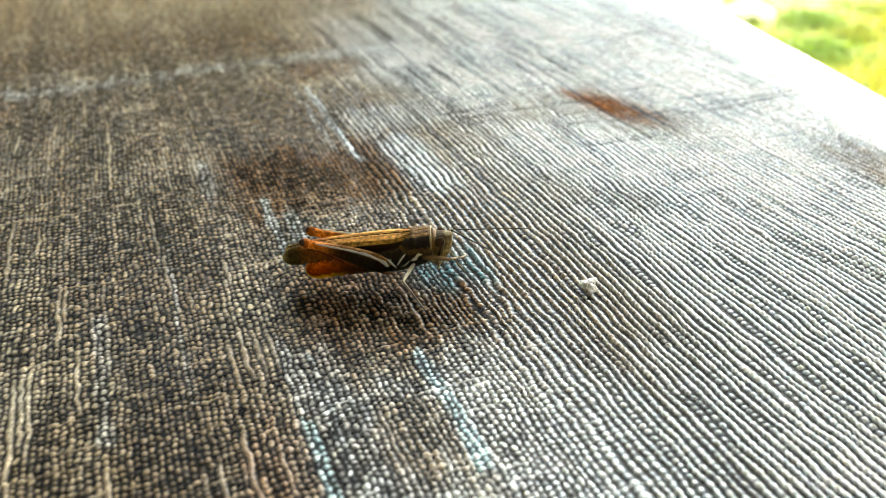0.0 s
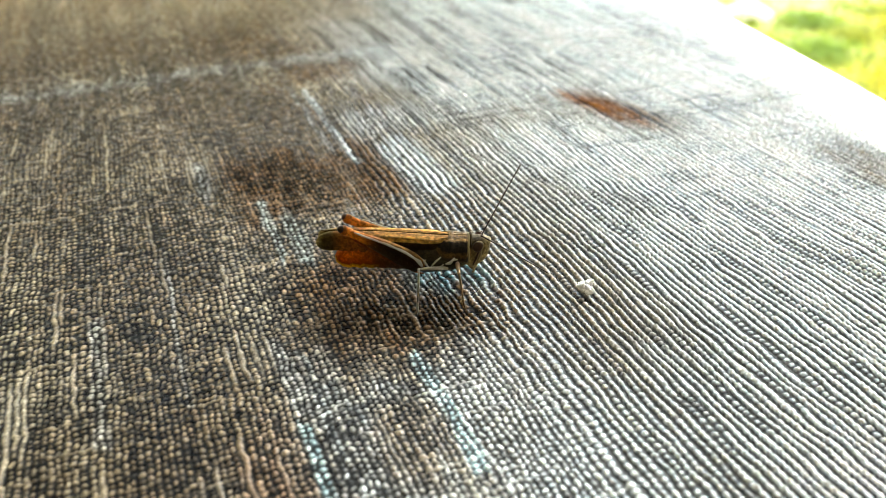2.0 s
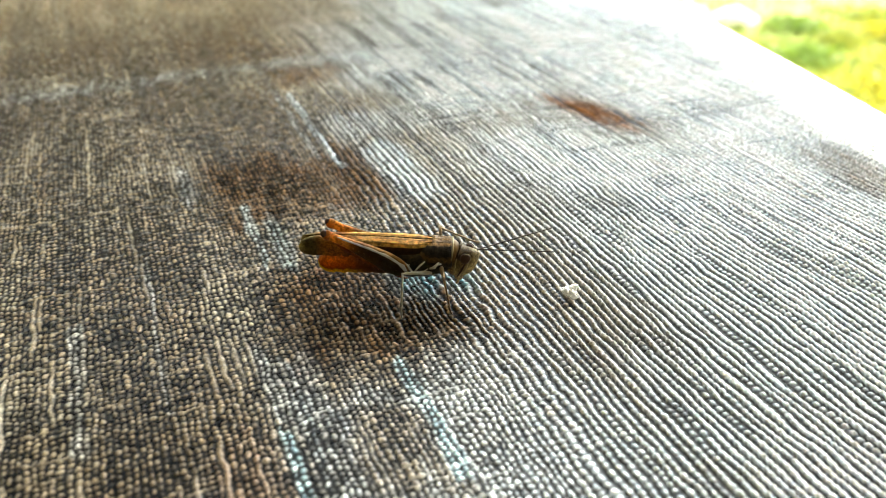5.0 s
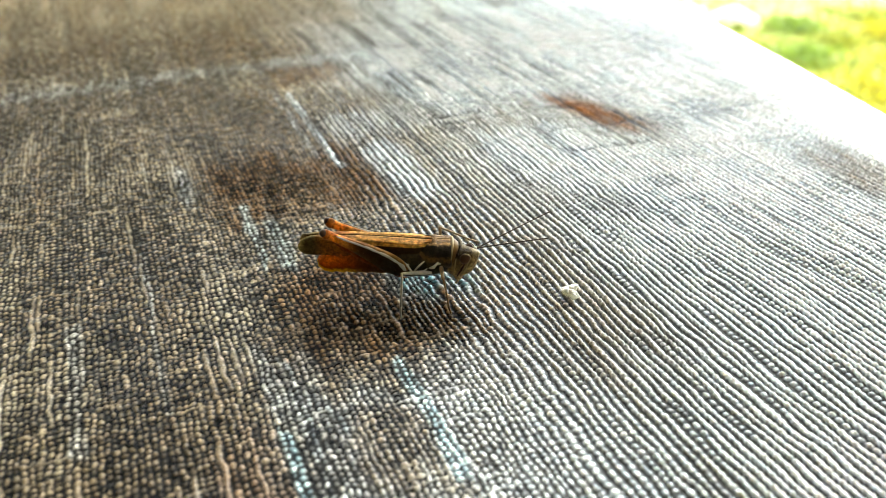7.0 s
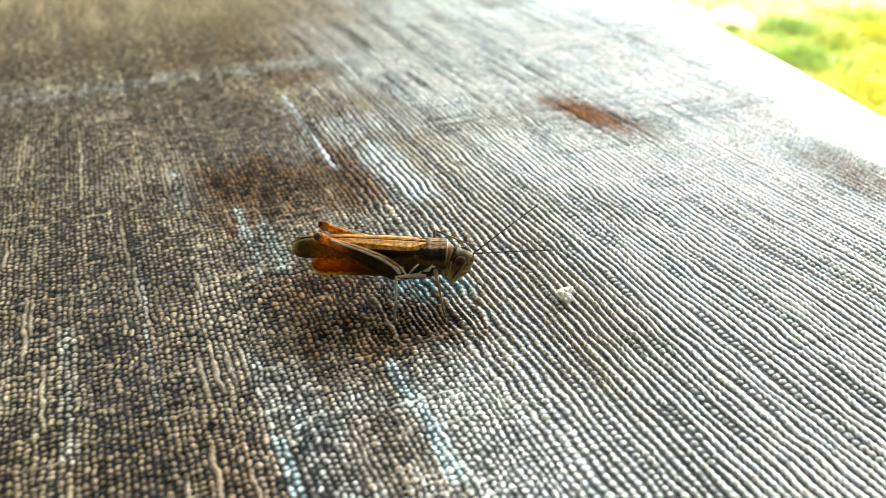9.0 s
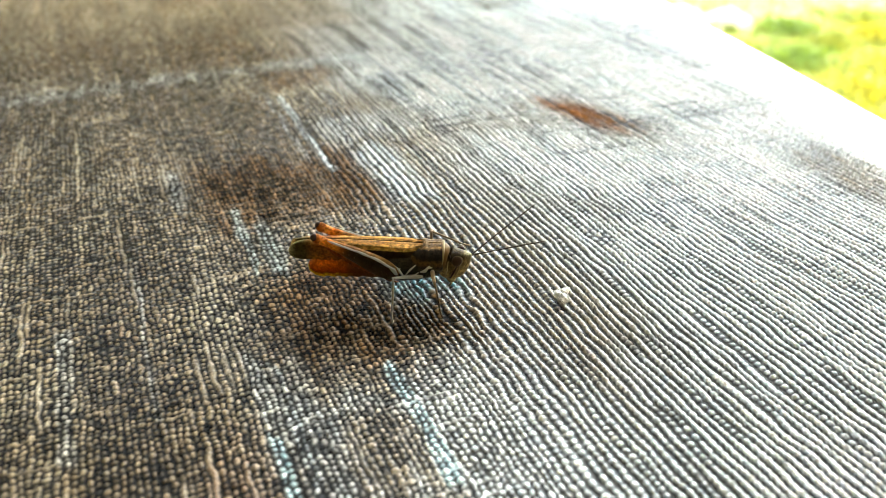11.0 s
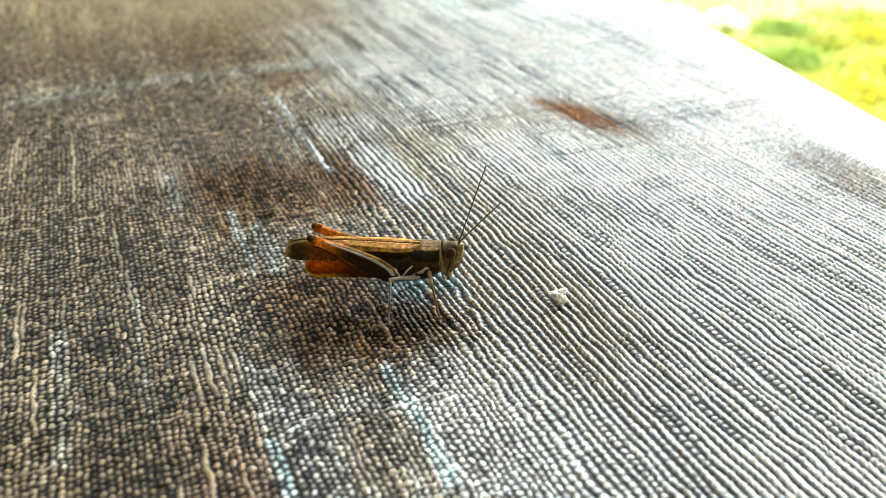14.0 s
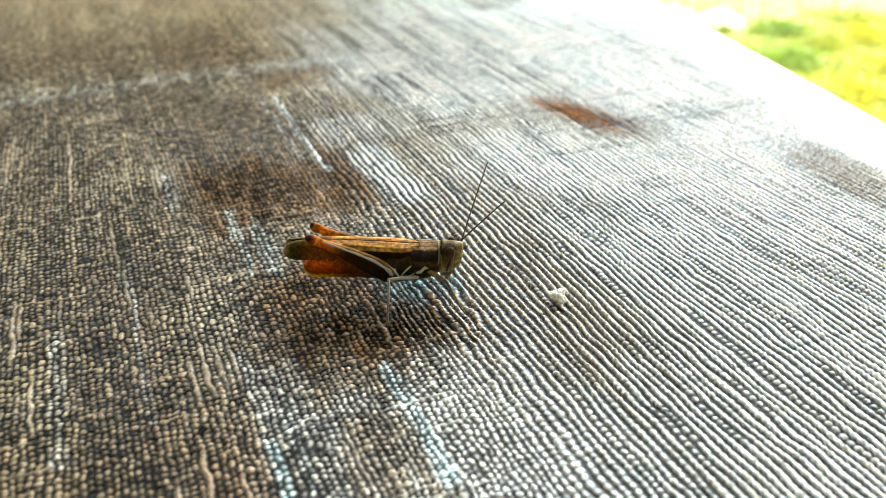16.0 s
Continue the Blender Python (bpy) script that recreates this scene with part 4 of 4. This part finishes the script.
def motions():
    body = [
        (0, -3.24, 0.00, -0.70, -10.4),
        (0.1, -3.02, 0.00, -0.72, -9.9),
        (0.2, -2.77, 0.00, -0.58, -8.0),
        (0.3, -3.09, 0.00, -0.34, -2.5),
        (0.4, -3.20, 0.00, -0.26, -0.6),
        (0.5, -3.10, 0.00, -0.20, -0),
        (0.7, -3.00, 0.00, -0.20, -0),
        (0.85, -2.85, 0.00, -0.20, -0),
        (1, -2.50, 0.00, -0.20, -0),
        (1.2, -1.68, 0.00, -0.20, -0),
        (1.4, -0.85, 0.00, -0.20, -0),
        (1.6, -0.27, 0.00, -0.23, -0),
        (1.8, -0.08, 0.00, -0.32, -0),
        (2.2, 0.00, 0.00, -0.26, -0),
        (16, 0.00, 0.00, -0.20, -0),
    ]
    walk(grasshopper, [(t, Matrix.Translation(HOME) @ pose(x * MM, y * MM, z * MM, 0, ry, 0)) for t, x, y, z, ry in body])
    far = [
        (0, 8.23, 0.45, 6.37, 16.41, 2.10, 4.04),
        (0.5, 8.25, 0.45, 6.28, 17.21, 1.45, 4.22),
        (0.8, 8.57, 0.45, 6.09, 17.39, 3.10, 7.33),
        (1, 8.40, 0.45, 6.81, 14.22, 2.95, 13.54),
        (1.2, 8.32, 0.45, 6.52, 12.28, 3.65, 14.58),
        (1.5, 7.96, 0.45, 6.89, 11.74, 3.55, 14.78),
        (2, 7.41, 0.45, 6.87, 12.14, 3.50, 14.82),
        (2.3, 7.86, 0.45, 6.22, 14.63, 4.55, 9.31),
        (2.6, 8.34, 0.45, 5.93, 15.84, 1.95, 11.30),
        (3, 8.65, 0.45, 5.91, 14.86, 4.45, 10.89),
        (3.5, 9.11, 0.45, 6.07, 15.68, 4.45, 10.55),
        (4, 8.79, 0.45, 5.70, 17.32, 2.15, 7.25),
        (6.5, 8.78, 0.45, 5.69, 16.61, 4.35, 6.78),
        (7, 8.78, 0.45, 5.84, 16.69, 1.20, 9.83),
        (7.5, 8.77, 0.45, 5.79, 16.81, 1.20, 9.78),
        (7.8, 8.86, 0.45, 5.48, 17.63, 0.60, 7.85),
        (8.1, 8.99, 0.45, 5.52, 17.72, 0.60, 8.45),
        (8.5, 9.01, 0.45, 5.44, 16.64, 1.60, 10.06),
        (9, 8.95, 0.45, 5.48, 16.69, 2.00, 11.12),
        (11.5, 9.01, 0.45, 5.37, 16.52, 2.10, 11.09),
        (12.5, 9.01, 0.45, 5.66, 16.81, 1.90, 11.04),
        (13.3, 8.82, 0.45, 5.95, 14.21, 0.60, 12.95),
        (13.5, 8.65, 0.45, 6.26, 14.44, 4.55, 10.96),
        (13.7, 8.31, 0.45, 6.53, 11.17, 3.70, 15.08),
        (14, 7.99, 0.45, 7.02, 11.28, 3.60, 15.45),
        (15, 8.03, 0.45, 7.00, 11.37, 3.55, 15.31),
        (15.5, 8.27, 0.45, 7.12, 11.60, 3.50, 15.37),
        (16, 8.42, 0.45, 7.33, 11.44, 3.50, 15.62),
    ]
    near = [
        (0, 8.32, -0.45, 6.85, 14.06, -0.60, 1.70),
        (0.5, 8.24, -0.45, 6.78, 13.26, -4.55, 6.99),
        (0.8, 8.55, -0.45, 6.59, 12.21, -4.55, 8.03),
        (1, 8.38, -0.45, 7.31, 12.16, -4.55, 8.04),
        (1.2, 8.29, -0.45, 7.02, 13.89, -4.55, 9.74),
        (1.5, 7.93, -0.45, 7.39, 14.37, -4.55, 9.97),
        (2, 7.37, -0.45, 7.37, 12.52, -4.55, 6.19),
        (2.3, 7.83, -0.45, 6.72, 12.68, -4.55, 5.51),
        (2.6, 8.30, -0.45, 6.44, 13.98, -4.55, 6.23),
        (3, 8.60, -0.45, 6.41, 14.86, -4.55, 6.34),
        (3.5, 9.07, -0.45, 6.57, 16.83, -0.60, 3.42),
        (4, 8.74, -0.45, 6.21, 17.80, -2.25, 5.89),
        (6.5, 8.74, -0.45, 6.20, 16.10, -4.55, 8.92),
        (7, 8.74, -0.45, 6.34, 15.76, -4.55, 9.65),
        (7.5, 8.73, -0.45, 6.30, 15.31, -4.55, 9.34),
        (7.8, 8.82, -0.45, 5.99, 17.29, -2.75, 6.80),
        (8.1, 8.95, -0.45, 6.03, 15.66, -4.55, 7.88),
        (8.5, 8.97, -0.45, 5.95, 15.77, -4.55, 8.28),
        (9, 8.91, -0.45, 5.99, 16.80, -3.80, 8.15),
        (11.5, 8.97, -0.45, 5.88, 16.23, -4.00, 9.56),
        (12.5, 8.97, -0.45, 6.17, 15.43, -4.55, 9.99),
        (13.3, 8.78, -0.45, 6.46, 12.99, -4.55, 10.53),
        (13.5, 8.61, -0.45, 6.76, 12.76, -4.55, 11.20),
        (13.7, 8.28, -0.45, 7.02, 12.12, -4.55, 14.07),
        (14, 7.96, -0.45, 7.52, 12.17, -4.55, 14.26),
        (15, 8.00, -0.45, 7.49, 12.04, -4.55, 14.05),
        (15.5, 8.24, -0.45, 7.61, 12.20, -4.55, 14.09),
        (16, 8.38, -0.45, 7.82, 12.26, -4.55, 14.02),
    ]
    walk(antenna_far, [(t, aim((a, b, c), (d, e, f))) for t, a, b, c, d, e, f in far])
    walk(antenna_near, [(t, aim((a, b, c), (d, e, f))) for t, a, b, c, d, e, f in near])
    nod = [
        (0, -0.35, 0.0, 0.0, 10, 0), (0.3, -0.3, 0, 0.4, 8, 0), (0.5, -0.1, 0, 0.62, 5, 0), (1.5, -0.2, 0, 0.40, 5, 0), (2.4, -0.1, 0, 0.28, 6, -3),
        (2.6, 0.4, 0, -0.05, 8, -8), (3.5, 0.5, 0, -0.05, 8, -8), (4.0, 0.35, 0, -0.3, 12, -10), (6.5, 0.35, 0, -0.3, 12, -10), (7.8, 0.4, 0, -0.35, 14, -10),
        (9.0, 0.45, 0, -0.3, 13, -10), (12.5, 0.45, 0, -0.15, 10, -10), (13.4, 0.35, 0, 0.0, 8, -8), (13.7, 0.0, 0, 0.4, 2, -4), (14.0, -0.05, 0, 0.5, 0, -4), (16, 0.0, 0, 0.55, 0, -4),
    ]
    walk(head, [(t, pose((NECK.x + x) * MM, y * MM, (NECK.z + z) * MM, 0, ry, rz)) for t, x, y, z, ry, rz in nod])
    step_leg(mid_near, MID, (3.6, -1.6, 3.9), [
        (0, 4.20, -4.54, -0.48, -0.5, -1.0, 0.85), (0.5, 4.40, -4.41, 0.20, -0.7, -0.95, 0.8), (0.6, 1.70, -4.2, 1.20, -1.0, -0.7, 0.9), (0.68, 0.10, -3.9, 0.25, -1.0, -0.6, 0.8),
        (1.0, -0.30, -3.9, 0.20, -1.0, -0.5, 0.8), (1.35, -1.14, -4.01, 0.21, -1.0, -0.4, 0.8), (1.52, -1.10, -4.2, 0.76, -1.0, -0.4, 0.9), (1.7, 0.46, -5.10, 0.30, -1.0, -0.5, 0.9),
        (2.2, 0.40, -5.0, 0.26, -1.0, -0.5, 0.9), (16, 0.42, -5.1, 0.20, -1.0, -0.5, 0.9)])
    step_leg(mid_far, MID, (3.6, 1.6, 3.9), [
        (0, 2.90, 5.0, -0.45, -1.0, 0.5, 0.8), (0.5, 3.50, 5.0, 0.20, -1.0, 0.5, 0.8), (0.9, 2.70, 5.0, 0.20, -1.0, 0.5, 0.8), (1.1, 1.94, 5.0, 0.88, -1.0, 0.5, 0.8), (1.4, 0.85, 5.0, 0.20, -1.0, 0.5, 0.8), (1.8, 0.28, 5.0, 0.37, -1.0, 0.5, 0.8), (16, 0.20, 5.0, 0.20, -1.0, 0.5, 0.8)])
    step_leg(fore_near, FORE, (4.75, -1.35, 4.5), [
        (0, 9.10, 1.8, 1.95, 1.0, -0.8, 0.15), (0.12, 9.04, 1.0, 2.04, 1.0, -0.7, 0.2), (0.3, 8.30, -4.2, 0.80, 0.7, -0.4, 0.5), (0.42, 8.70, -3.6, 0.20, 0.3, -0.9, 0.6), (1.0, 8.11, -4.00, 0.20, 0.2, -0.9, 0.6),
        (1.25, 7.05, -3.97, 0.20, 0.1, -0.9, 0.6), (1.6, 5.87, -4.0, 0.23, 0.0, -0.9, 0.6), (2.2, 5.50, -4.0, 0.26, 0.0, -0.9, 0.6), (3.5, 5.80, -4.2, 0.20, 0.0, -0.9, 0.6), (12.5, 5.75, -4.0, 0.20, 0.0, -0.9, 0.6),
        (15.6, 5.90, -3.9, 0.20, 0.0, -0.9, 0.6), (15.8, 6.80, -3.8, 1.10, 0.4, -0.9, 0.6), (16, 8.60, -3.4, 0.40, 0.5, -0.9, 0.6)])
    step_leg(fore_far, FORE, (4.75, 1.35, 4.5), [
        (0, 8.30, 3.4, -0.85, 0.3, 0.9, 0.6), (0.5, 8.70, 3.6, 0.20, 0.3, 0.9, 0.6), (1.2, 7.28, 3.8, 0.25, 0.2, 0.9, 0.6), (2.3, 6.00, 3.8, 0.24, 0.0, 0.9, 0.6), (2.6, 8.60, 2.6, 5.80, -0.1, 0.5, 1.0),
        (3.5, 8.90, 2.4, 5.40, -0.1, 0.5, 1.0), (13.3, 8.90, 2.4, 5.40, -0.1, 0.5, 1.0), (13.7, 7.40, 3.2, 1.70, 0.0, 0.9, 0.6), (13.9, 6.40, 3.8, 0.20, 0.0, 0.9, 0.6), (16, 6.40, 3.8, 0.20, 0.0, 0.9, 0.6)])


motions()
